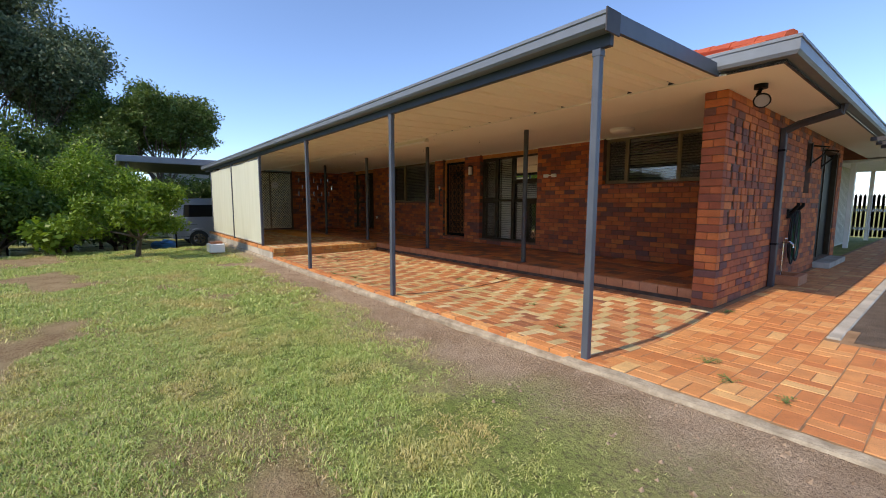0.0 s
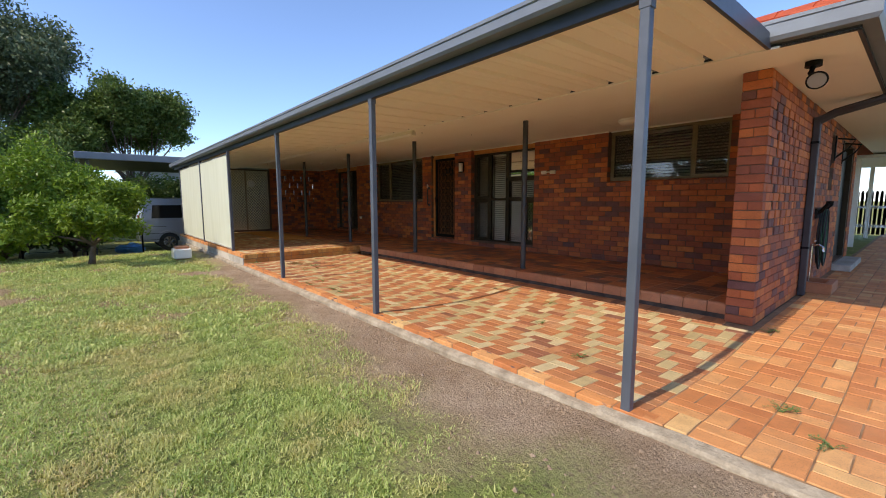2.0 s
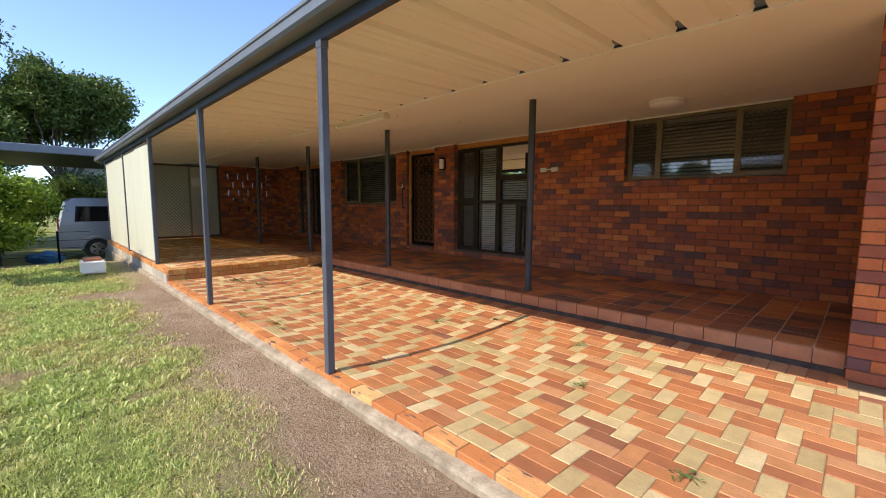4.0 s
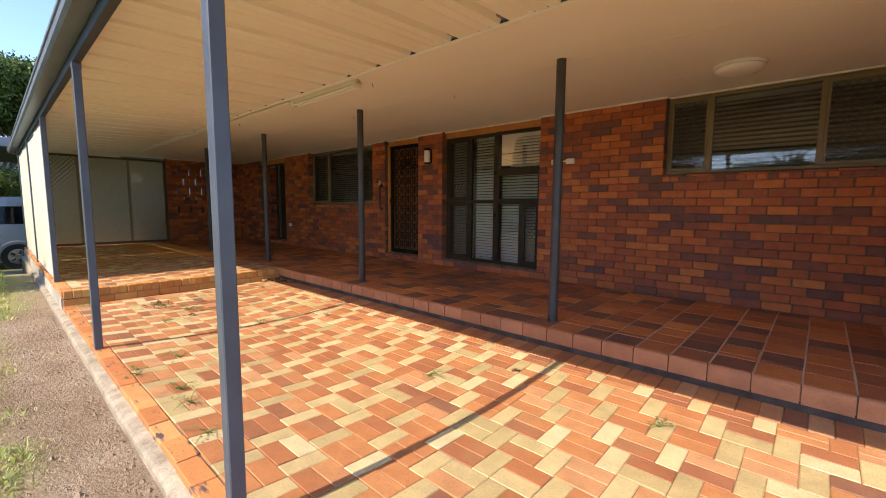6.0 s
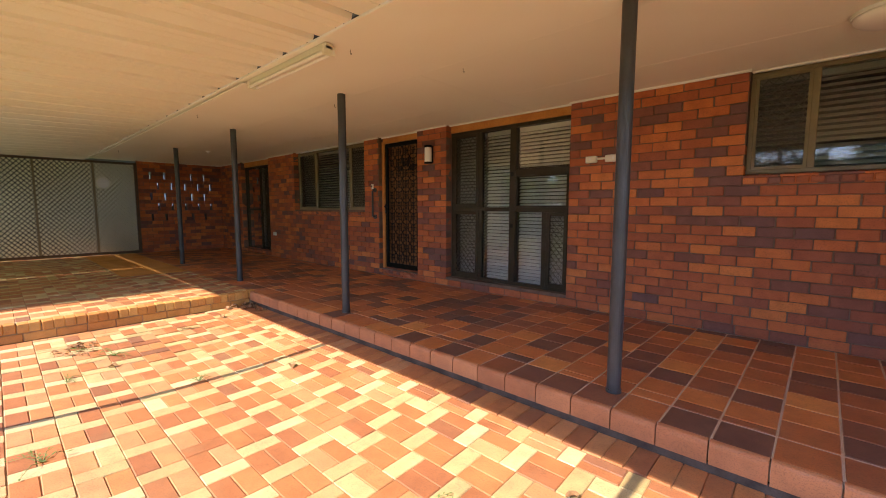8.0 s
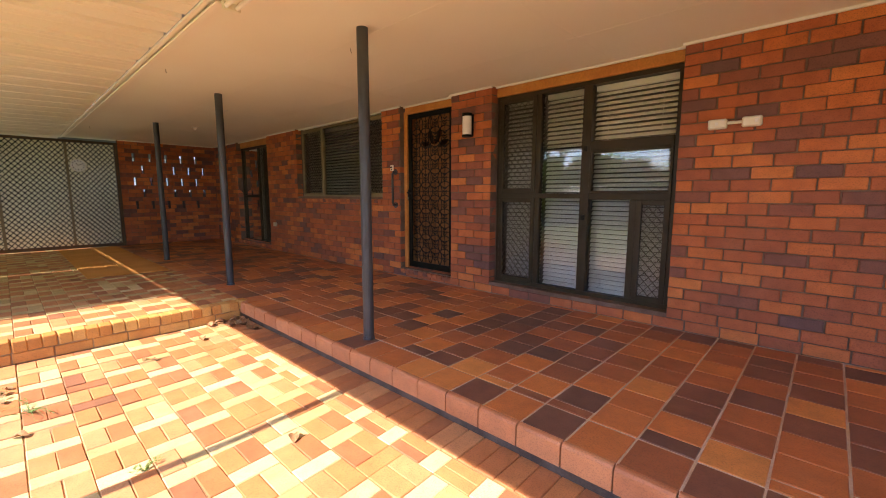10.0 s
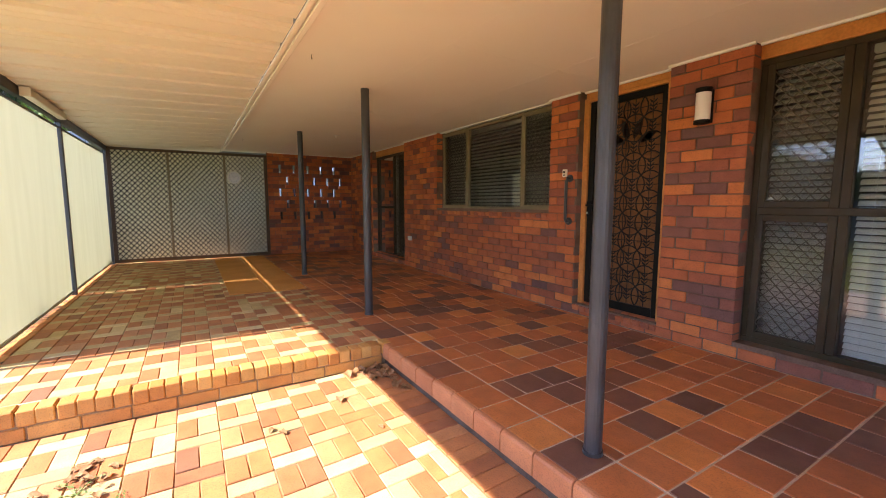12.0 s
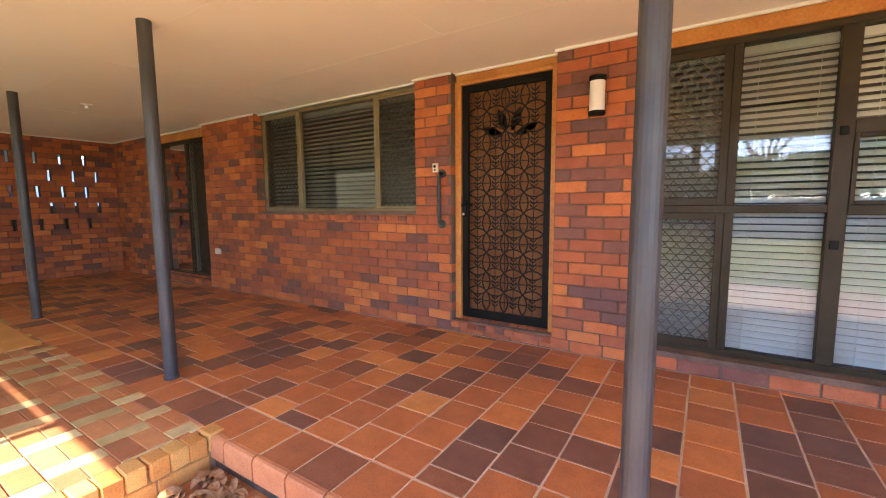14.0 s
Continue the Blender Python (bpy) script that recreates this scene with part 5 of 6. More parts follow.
def limb(bm, start, direction, length, r0, r, depth, tips, spread=0.75, bend=0.25, lift=0.1):
    """A crooked tapering branch that forks; collects the twig ends."""
    pts, rad = [Vector(start)], [r0]
    d = Vector(direction).normalized()
    n = 4
    for i in range(n):
        d = (d + Vector((r.uniform(-bend, bend), r.uniform(-bend, bend), r.uniform(-bend, bend) * 0.6 + lift * 0.5))).normalized()
        pts.append(pts[-1] + d * length / n)
        rad.append(r0 * (1 - 0.45 * (i + 1) / n))
        if depth <= 1 and i > 0:
            tips.append(tuple(pts[-1]))
    tube(bm, pts, rad, 7 if depth > 1 else 5)
    if depth > 0:
        for k in range(r.choice((2, 3, 3))):
            nd = (d + Vector((r.uniform(-1, 1), r.uniform(-1, 1), r.uniform(-0.5, 0.8))) * spread).normalized()
            limb(bm, pts[-1] - d * length * 0.02 * k, nd, length * r.uniform(0.6, 0.85), rad[-1] * 0.85, r, depth - 1, tips, spread, bend, lift)
    else:
        tips.append(tuple(pts[-1]))


def tree(name, label, at, trunk_h, trunk_r, limbs, depth, length, n_leaves, spread, size, material, seed, lean=(0, 0), bark_mat=None,
         aspect=0.45, flat=0.6, fork=0.7, lift=0.1, crown=None):
    """crown: (radius, height) that the grown limbs are scaled to."""
    r = random.Random(seed)
    at = (at[0], at[1], at[2] + fall(at[0]))
    t = thing(name, label, "tree" if trunk_h > 0.5 else "shrub", at=at)
    bm = bmesh.new()
    tips = []
    base = Vector(at)
    pts, rad = [base], [trunk_r * 1.35]
    for i in range(4):
        pts.append(pts[-1] + Vector((lean[0] / 4 + r.uniform(-0.04, 0.04) * trunk_h, lean[1] / 4 + r.uniform(-0.04, 0.04) * trunk_h, trunk_h / 4)))
        rad.append(trunk_r * (1.05 - 0.1 * i))
    tube(bm, pts, rad, 10)
    for k in range(limbs):
        an = 2 * math.pi * (k + r.uniform(-0.3, 0.3)) / limbs
        limb(bm, pts[-1] - Vector((0, 0, trunk_h * 0.25 * (k % 3) / 3)), (math.cos(an) * fork, math.sin(an) * fork, r.uniform(0.45, 1.0)), length * r.uniform(0.75, 1.15),
             trunk_r * 0.62, r, depth, tips, 0.75, 0.25, lift)
    if crown:
        q = np.array(tips) - np.array(at)
        k_xy = crown[0] / np.percentile(np.hypot(q[:, 0], q[:, 1]), 92)
        k_z = crown[1] / q[:, 2].max()
        for v in bm.verts:
            v.co = base + Vector(((v.co.x - at[0]) * k_xy, (v.co.y - at[1]) * k_xy, (v.co.z - at[2]) * k_z))
        tips = [tuple(p) for p in np.array(at) + q * np.array([k_xy, k_xy, k_z])]
    part("trunk", bm, bark_mat or bark, t, smooth=True)
    leaf_mesh("crown", tips, n_leaves, spread, size, material, t, seed, aspect, flat)
    return t


G = -0.10
tree("small_tree", "small spreading lime-green fruit tree on the lawn", (-4.55, -6.82, G), 0.55, 0.06, 6, 2, 0.74, 13000, 0.30, 0.095, leaf_lime, 21, (0.05, 0.05), fork=1.5, flat=0.7, lift=0.12, crown=(1.12, 1.75))
for x, y, r_, h_, k in ((-8.2, -8.6, 1.55, 3.15, 22), (-9.2, -7.0, 1.15, 2.75, 24), (-8.5, -10.3, 1.8, 3.5, 23), (-8.9, -13.0, 1.9, 3.4, 38)):
    tree("shrub", "bright green feathery shrub by the lawn edge", (x, y, G), 0.5, 0.07, 9, 2, 1.3, 38000, 0.5, 0.105, leaf_bright, k, flat=0.8, fork=0.8, lift=0.3, aspect=0.35, crown=(r_, h_))
for k, (x, y) in enumerate(((-9.6, -7.2), (-10.6, -8.4), (-10.8, -10.0), (-10.9, -11.8), (-7.4, -9.6), (-12.5, -7.6), (-9.0, -8.6))):
    tree("shrub", "dark dense shrub in the shade of the trees", (x, y, G), 0.3, 0.06, 8, 2, 0.72, 9000, 0.5, 0.13, leaf_dark, 60 + k, flat=1.0, fork=0.9)
tree("shrub", "low leafy plant with broad leaves", (-6.3, -8.4, G), 0.12, 0.03, 7, 1, 0.45, 900, 0.32, 0.17, leaf_bright, 25, flat=0.7, aspect=0.6)
for x, y, r_, h_, k in ((-22.5, -10.6, 3.2, 11.5, 26), (-24.0, -13.0, 3.8, 14.0, 27), (-20.0, -18.0, 4.0, 13.0, 39)):
    tree("tall_tree", "tall dark green tree with dense fine foliage", (x, y, G), 1.6, 0.16, 11, 3, 2.6, 60000, 0.9, 0.20, leaf_grey, k, lift=0.3, flat=0.9, crown=(r_, h_))
tree("tall_tree", "broad umbrella-shaped dark tree with bare limbs beyond the carport", (-20.4, -4.7, G), 2.6, 0.2, 9, 3, 2.0, 60000, 0.75, 0.17, leaf_dark, 28, flat=0.5, fork=1.2, lift=0.12, crown=(2.75, 7.6))
tree("tall_tree", "leafy dark tree closing the lawn", (-21.5, -7.4, G), 1.8, 0.2, 7, 3, 1.5, 40000, 0.8, 0.17, leaf_dark, 30, flat=0.8, crown=(2.4, 6.6))
for x, y, h_, k in ((-13.5, -8.9, 4.2, 93), (-13.8, -10.6, 4.8, 94), (-13.5, -12.6, 5.0, 95)):
    tree("shrub", "tall dark leafy shrub behind the bright shrubs", (x, y, G), 0.3, 0.06, 9, 2, 1.0, 22000, 0.6, 0.14, leaf_dark, k, flat=1.0, fork=0.9, crown=(1.5, h_))
for x, y, k in ((-19.2, -3.0, 90), (-19.6, -1.4, 91), (-18.4, -4.6, 92)):
    tree("shrub", "dark dense shrub beyond the carport", (x, y, G), 0.3, 0.06, 8, 2, 0.72, 9000, 0.5, 0.14, leaf_dark, k, flat=1.0, fork=0.9, crown=(1.2, 2.9))
# trees across the yard that the windows reflect
for k, (x, y, h_) in enumerate(((-4.0, -24.0, 8.5), (3.0, -27.0, 9.5), (-14.0, -25.0, 9.0), (11.0, -25.0, 8.0))):
    tree("tall_tree", "thin-leaved gum tree across the yard", (x, y, G), 4.0, 0.2, 6, 3, 2.4, 16000, 0.9, 0.24, leaf_grey, 31 + k, lift=0.3, crown=(2.6, h_))
for k, (x, y, r_, h_) in enumerate(((-9.0, -20.5, 2.4, 4.0), (-1.0, -21.0, 2.2, 3.6), (6.0, -21.0, 2.6, 4.2), (-15.0, -22.0, 2.8, 4.4), (-5.2, -20.2, 1.8, 3.2), (2.4, -20.5, 1.8, 3.4), (12.0, -20.5, 2.6, 4.0))):
    tree("shrub", "rounded green garden tree across the yard", (x, y, G), 0.8, 0.12, 8, 3, 1.0, 16000, 0.6, 0.18, leaf_bright if k % 3 == 0 else leaf_dark, 44 + k, flat=0.8, crown=(r_, h_))
tree("tall_tree", "green tree behind the white picket fence", (8.6, 19.5, G), 2.4, 0.2, 6, 2, 1.3, 6000, 0.8, 0.2, leaf_bright, 37, flat=0.8)

# boundary fence across the yard, seen in the window panes
fence_paint = rough_mat("fence_sheet", (0.12, 0.14, 0.17), (0.15, 0.17, 0.20), 2, 0.6, 0.05)
bf = thing("boundary_fence", "dark blue-grey sheet boundary fence across the yard", "fence", kind="structure")
for i in range(26):
    part("panel", boxm(-34 + i * 2.4, -31.64 + i * 2.4, -18.05, -18.0, G - 0.6, 1.45), fence_paint, bf)
    part("post", boxm(-31.64 + i * 2.4, -31.60 + i * 2.4, -18.07, -17.98, G - 0.6, 1.5), fence_paint, bf)

# ---- low garden edging, carport, van and neighbour house beyond the lawn ----
lf = thing("wire_fence", "low dark wire fence along the lawn edge", "fence", kind="structure")
for i in range(9):
    part("post", rodm((-9.3, -15 + i * 1.35, G - 0.5), (-9.3, -15 + i * 1.35, 0.45), 0.025, 8), black_steel, lf)
for z in (-0.2, 0.0, 0.2, 0.42):
    part("wire", rodm((-9.3, -15, z), (-9.3, -4.9, z), 0.006, 5), black_steel, lf)
structure("garden_edge", boxm(-9.75, -9.6, -7.0, -4.6, G - 0.6, G - 0.33), concrete, "low dark garden edging at the lawn's end", "kerb")

cp = thing("carport", "flat grey-blue metal carport roof on slim posts", "carport")
part("roof", boxm(-17.0, -10.3, -6.9, 1.0, 2.66, 2.72, bevel=0.01), gutter_grey, cp)
part("gutter", boxm(-10.30, -10.2, -7.0, 1.0, 2.54, 2.76, bevel=0.015), gutter_grey, cp, "pale grey-blue gutter")
part("gutter", boxm(-17.0, -10.3, -7.0, -6.92, 2.54, 2.76, bevel=0.015), gutter_grey, cp, "pale grey-blue gutter")
part("ceiling_sheet", boxm(-16.9, -10.32, -6.88, 0.9, 2.61, 2.64), fascia_dark, cp)
for x in (-10.6, -16.6):
    for y in (-6.7, 0.6):
        part("post", boxm(x - 0.05, x + 0.05, y - 0.05, y + 0.05, G - 0.6, 2.61), steel_blue, cp)

nh = thing("neighbour_house", "pale grey timber house beyond the carport", "house")
part("wall", boxm(-34, -28, -4.5, 8, G - 0.6, 3.5), house_far, nh)
bm = bmesh.new()
hv = [bm.verts.new(p) for p in ((-34.5, -5, 3.5), (-27.5, -5, 3.5), (-27.5, 8.5, 3.5), (-34.5, 8.5, 3.5), (-31, -1, 4.4), (-31, 4, 4.4))]
for f in ((0, 1, 4), (1, 2, 5, 4), (2, 3, 5), (3, 0, 4, 5), (0, 3, 2, 1)):
    bm.faces.new([hv[i] for i in f])
part("roof", bm, gutter_grey, nh, "grey metal roof")
for y in (-3.4, -1.6, 0.5, 2.6):
    w = part("window", boxm(-27.99, -27.93, y - 0.6, y + 0.6, 1.6, 2.8, bevel=0.02), white_trim, nh, "white framed window")
    part("pane", boxm(-27.93, -27.91, y - 0.5, y + 0.5, 1.7, 2.7), car_glass, w)


def van(x, y, z, turn):
    """Boxy van: shaped body shell, dark side glass, wheels."""
    t = thing("van", "silver grey van parked under the carport", "van", at=(x, y, z))
    m = Matrix.Translation((x, y, z)) @ pose(0, 0, 0, 0, 0, turn)
    prof = [(-2.2, 0.35), (-2.25, 0.75), (-2.18, 1.1), (-2.02, 1.75), (-1.85, 1.88), (1.0, 1.90), (1.35, 1.80), (1.85, 1.15), (2.2, 1.0), (2.3, 0.7), (2.28, 0.35)]
    bm = bmesh.new()
    secs = []
    for yy, inset in ((-0.9, 0.0), (-0.72, 0.06), (0.72, 0.06), (0.9, 0.0)):
        secs.append([bm.verts.new(m @ Vector((px, yy * (1 - 0.10 * max(0, pz - 1.0)), pz + (0.03 if inset else 0) * (pz > 1.2)))) for px, pz in prof])
    for a, b in zip(secs, secs[1:]):
        for i in range(len(prof)):
            j = (i + 1) % len(prof)
            bm.faces.new((a[i], a[j], b[j], b[i]))
    bm.faces.new(secs[0])
    bm.faces.new(secs[-1][::-1])
    body = part("body", bm, car_paint, t)
    for s in (-1, 1):
        for a, b in ((-1.85, -0.75), (-0.65, 0.35), (0.45, 1.3)):
            bm = bmesh.new()
            vs = [bm.verts.new(m @ Vector(p)) for p in ((a, s * 0.895, 1.18), (b, s * 0.895, 1.18), (b - (0.25 if b > 1 else 0.05), s * 0.838, 1.68), (a + 0.06, s * 0.838, 1.68))]
            f = bm.faces.new(vs)
            bmesh.ops.solidify(bm, geom=[f], thickness=0.012)
            part("side_window", bm, car_glass, t, "dark side window")
    for wx in (-1.35, 1.4):
        for s in (-1, 1):
            c = m @ Vector((wx, s * 0.80, 0.33))
            ax = (m.to_3x3() @ Vector((0, 1, 0))).normalized()
            wh = part("wheel", rodm(c - ax * 0.11, c + ax * 0.11, 0.33, 24), black_rubber, t, "black tyre")
            part("rim", rodm(c - ax * 0.118, c + ax * 0.118, 0.20, 16), chrome, wh, "silver rim")
            for k in range(5):
                e = (m.to_3x3() @ Vector((math.cos(k * 1.2566), 0, math.sin(k * 1.2566)))).normalized()
                part("spoke_gap", rodm(c + ax * s * 0.119 + e * 0.07, c + ax * s * 0.119 + e * 0.17, 0.028, 6), black_rubber, wh)
            arch = bmesh.new()
            tube(arch, [m @ Vector((wx + 0.40 * math.cos(a), s * 0.89, 0.33 + 0.40 * math.sin(a))) for a in [math.pi * k / 10 for k in range(11)]], 0.03, 6)
            part("wheel_arch", arch, car_paint, t)
    part("tail_lamp", boxm(*[v for pair in zip((m @ Vector((-2.24, -0.86, 0.9))), (m @ Vector((-2.2, -0.72, 1.3)))) for v in sorted(pair)]), roof_tile, t, "red tail lamp")
    return t


van(-12.0, -3.25, G - 0.45, 90)
bt2 = thing("blue_tarpaulin_bundle", "crumpled blue plastic sheet lying beside the van", "tarpaulin", at=(-10.4, -6.1, G - 0.45))
bm = bmesh.new()
bmesh.ops.create_icosphere(bm, subdivisions=3, radius=0.34, matrix=Matrix.Translation((-10.4, -5.75, -0.36)) @ Matrix.Diagonal((1.0, 1.1, 0.55, 1)))
for v in bm.verts:
    v.co += 0.16 * Vector((noise.noise(v.co * 3), noise.noise(v.co * 3 + Vector((5, 1, 2))), noise.noise(v.co * 4 + Vector((9, 3, 7)))))
    v.co.z = max(v.co.z, G - 0.45)
part("sheet", bm, blue_tarp, bt2)

# garden tap box by the raised patio
wb = thing("meter_box", "white plastic box with terracotta lid beside the raised patio", "box", at=(-4.15, -5.2, G))
part("body", boxm(-4.40, -3.95, -5.42, -5.08, G + 0.04, 0.16, bevel=0.02), plastic_white, wb)
part("lid", boxm(-4.36, -4.0, -5.38, -5.12, 0.16, 0.21, bevel=0.008), edge_tile, wb, "terracotta brick lid")
part("foot", boxm(-4.3, -4.05, -5.36, -5.14, G - 0.01, G + 0.04), edge_tile, wb)

# ---- house side: downpipe, hose, floodlight, brackets, side door, fence ----
dp = thing("downpipe", "dark grey rectangular downpipe on the house corner", "pipe", at=(5.85, 0.1, 0))
part("pipe", boxm(5.805, 5.875, 0.03, 0.13, 0.0, 2.22, bevel=0.008), fascia_dark, dp)
bm = bmesh.new()
tube(bm, [(5.84, 0.08, 2.17), (6.0, 0.06, 2.25), (6.42, 0.0, 2.34), (6.44, 0.0, 2.44)], 0.05, 8)
part("offset", bm, fascia_dark, dp)
for z in (0.6, 1.9):
    part("strap", boxm(5.80, 5.88, 0.02, 0.14, z, z + 0.03), black_steel, dp)
fl = thing("floodlight", "black adjustable floodlight under the eave", "light", at=(6.06, -1.95, ZC))
part("base", rodm((6.06, -1.95, ZC - 0.045), (6.06, -1.95, ZC - 0.001), 0.06, 20), black_steel, fl)
part("arm", tube(bmesh.new(), [(6.06, -1.95, ZC - 0.04), (6.05, -1.98, ZC - 0.10), (6.07, -2.0, ZC - 0.14)], 0.022, 10), black_steel, fl)
mm = Matrix.Translation((6.10, -2.02, ZC - 0.16)) @ Vector((0.15, -0.85, -0.5)).to_track_quat("-Z", "Y").to_matrix().to_4x4()
part("reflector", spin(bmesh.new(), [(0.035, 0.06), (0.05, 0.02), (0.066, -0.05), (0.069, -0.06)], n=24, m=mm), black_steel, fl, smooth=True)
part("lens", spin(bmesh.new(), [(0.062, -0.061), (0.062, -0.066)], n=24, m=mm), mat("lamp_lens", (0.30, 0.28, 0.25), 0.15), fl, "grey glass lens")
part("rim", tube(bmesh.new(), [mm @ Vector((0.069 * math.cos(k * math.pi / 12), 0.069 * math.sin(k * math.pi / 12), -0.06)) for k in range(24)], 0.007, 6, closed=True), black_steel, fl)

hr = thing("hose_hanger", "green garden hose coiled on a dark wall hanger", "hose", at=(5.82, 0.95, 1.2))
part("hanger", tube(bmesh.new(), [(5.80, 0.82, 1.02), (5.86, 0.82, 1.06), (5.93, 0.80, 1.16), (5.93, 0.80, 1.2)], 0.025, 8), black_steel, hr)
part("hanger", tube(bmesh.new(), [(5.80, 1.08, 1.02), (5.86, 1.08, 1.06), (5.93, 1.10, 1.16), (5.93, 1.10, 1.2)], 0.025, 8), black_steel, hr)
part("hanger_plate", boxm(5.795, 5.83, 0.78, 1.12, 0.96, 1.10, bevel=0.008), black_steel, hr)
for k in range(7):
    rr = random.Random(k)
    w, d = rr.uniform(0.12, 0.17), rr.uniform(0.42, 0.85)
    part("hose_coil", tube(bmesh.new(), [(5.85 + 0.012 * k, 0.95 + w * math.sin(a) * (0.6 + 0.4 * math.sin(a / 2)), 1.08 - d * (0.5 - 0.5 * math.cos(a))) for a in [2 * math.pi * i / 22 for i in range(22)]], 0.011, 7, closed=True),
         hose_green if k % 2 else black_rubber, hr, smooth=True)
tp = thing("garden_tap", "brass tap with black fittings above a brick drain surround", "tap", at=(5.83, 0.62, 0.5))
part("pipe", rodm((5.83, 0.62, 0.0), (5.83, 0.62, 0.62), 0.013, 8), chrome, tp)
part("spout", tube(bmesh.new(), [(5.83, 0.62, 0.6), (5.90, 0.62, 0.62), (5.95, 0.62, 0.58), (5.95, 0.62, 0.53)], 0.014, 8), chrome, tp)
part("handle", rodm((5.86, 0.585, 0.665), (5.86, 0.655, 0.665), 0.009, 8), plastic_white, tp)
ds = thing("drain_surround", "small mortared brick gully surround under the tap", "drain", at=(6.0, 0.55, 0))
for q in ((5.81, 6.1, 0.32, 0.40), (5.81, 6.1, 0.80, 0.88), (6.02, 6.1, 0.40, 0.80)):
    part("brick", boxm(*q, 0.0, 0.14, bevel=0.008), edge_tile, ds)

for i, y in enumerate((2.05, 2.9)):
    br = thing("awning_bracket", "folded dark iron awning bracket on the brick wall", "bracket", "awning brackets", at=(5.80, y, 2.0))
    part("arm", tube(bmesh.new(), [(5.80, y, 1.86), (5.95, y, 2.0), (6.02, y, 2.12), (5.82, y + 0.02, 2.16)], 0.014, 6), iron, br)
    part("plate", boxm(5.798, 5.815, y - 0.03, y + 0.03, 1.82, 2.2), iron, br)
sw = thing("window_4", "narrow dark window in the side wall", "window", kind="structure")
part("pane", boxm(5.68, 5.69, 1.74, 2.10, 1.36, 2.19), glass, sw)
part("window_frame", boxm(5.67, 5.72, 1.722, 1.76, 1.352, 2.198), bronze, sw)
part("window_frame", boxm(5.67, 5.72, 2.08, 2.118, 1.352, 2.198), bronze, sw)
sd = thing("door_3", "dark screened door in the side wall", "door", kind="structure")
part("leaf", boxm(5.66, 5.70, 3.06, 4.54, 0.13, 2.14, bevel=0.004), black_steel, sd)
for q in ((3.002, 3.06), (4.54, 4.598)):
    part("jamb", boxm(5.64, 5.78, q[0], q[1], 0.125, 2.195, bevel=0.004), bronze, sd)
part("mid_stile", boxm(5.70, 5.72, 3.77, 3.83, 0.13, 2.14), bronze, sd)
part("step", boxm(5.80, 6.05, 2.95, 4.6, 0.0, 0.11, bevel=0.01), concrete, sd)

pg = thing("picket_fence", "white picket fence and gate at the end of the path", "fence")
for i in range(34):
    x = 4.4 + i * 0.115
    bm = bmesh.new()
    vs = [(-0.04, 0), (0.04, 0), (0.04, 1.42), (0.02, 1.48), (0, 1.5), (-0.02, 1.48), (-0.04, 1.42)]
    f = bm.faces.new([bm.verts.new((x + a, 13.6, 0.06 + b)) for a, b in vs])
    bmesh.ops.solidify(bm, geom=[f], thickness=0.02)
    part("picket", bm, white_fence, pg)
for z in (0.3, 0.95):
    part("rail", boxm(4.35, 8.3, 13.58, 13.598, z, z + 0.09), white_fence, pg)
ps = thing("patio_cover", "white metal patio cover at the end of the side path", "awning")
part("roof", boxm(4.6, 7.6, 8.2, 12.6, 2.28, 2.36, bevel=0.01), white_trim, ps)
for y in (8.4, 12.4):
    part("post", boxm(5.52, 5.62, y - 0.05, y + 0.05, 0, 2.28), white_trim, ps)
gdn = structure("side_garden", boxm(6.90, 9.0, -2.3, 13.5, -0.2, -0.02), rough_mat("garden_soil", (0.10, 0.075, 0.055), (0.16, 0.12, 0.09), 5, 0.95, 0.8, 70, 0.02), "dark soil garden strip beside the path", "garden")
structure("side_kerb", boxm(6.80, 6.90, -2.35, 13.5, -0.2, 0.0, bevel=0.01), concrete, "rough concrete edge of the side path", "kerb")
sc = thing("side_carport", "dark steel awning frame beyond the house side", "awning")
part("beam", boxm(6.9, 9.5, 2.2, 2.3, 2.25, 2.37), fascia_dark, sc)
part("roof", boxm(6.8, 9.5, 2.3, 8.0, 2.37, 2.42), fascia_dark, sc)
for k in range(3):
    part("bracket", boxm(6.45, 7.0, 2.4 + k * 0.7, 2.44 + k * 0.7, 2.2, 2.26), fascia_dark, sc)
part("post", boxm(9.0, 9.1, 2.2, 2.3, G, 2.25), fascia_dark, sc)

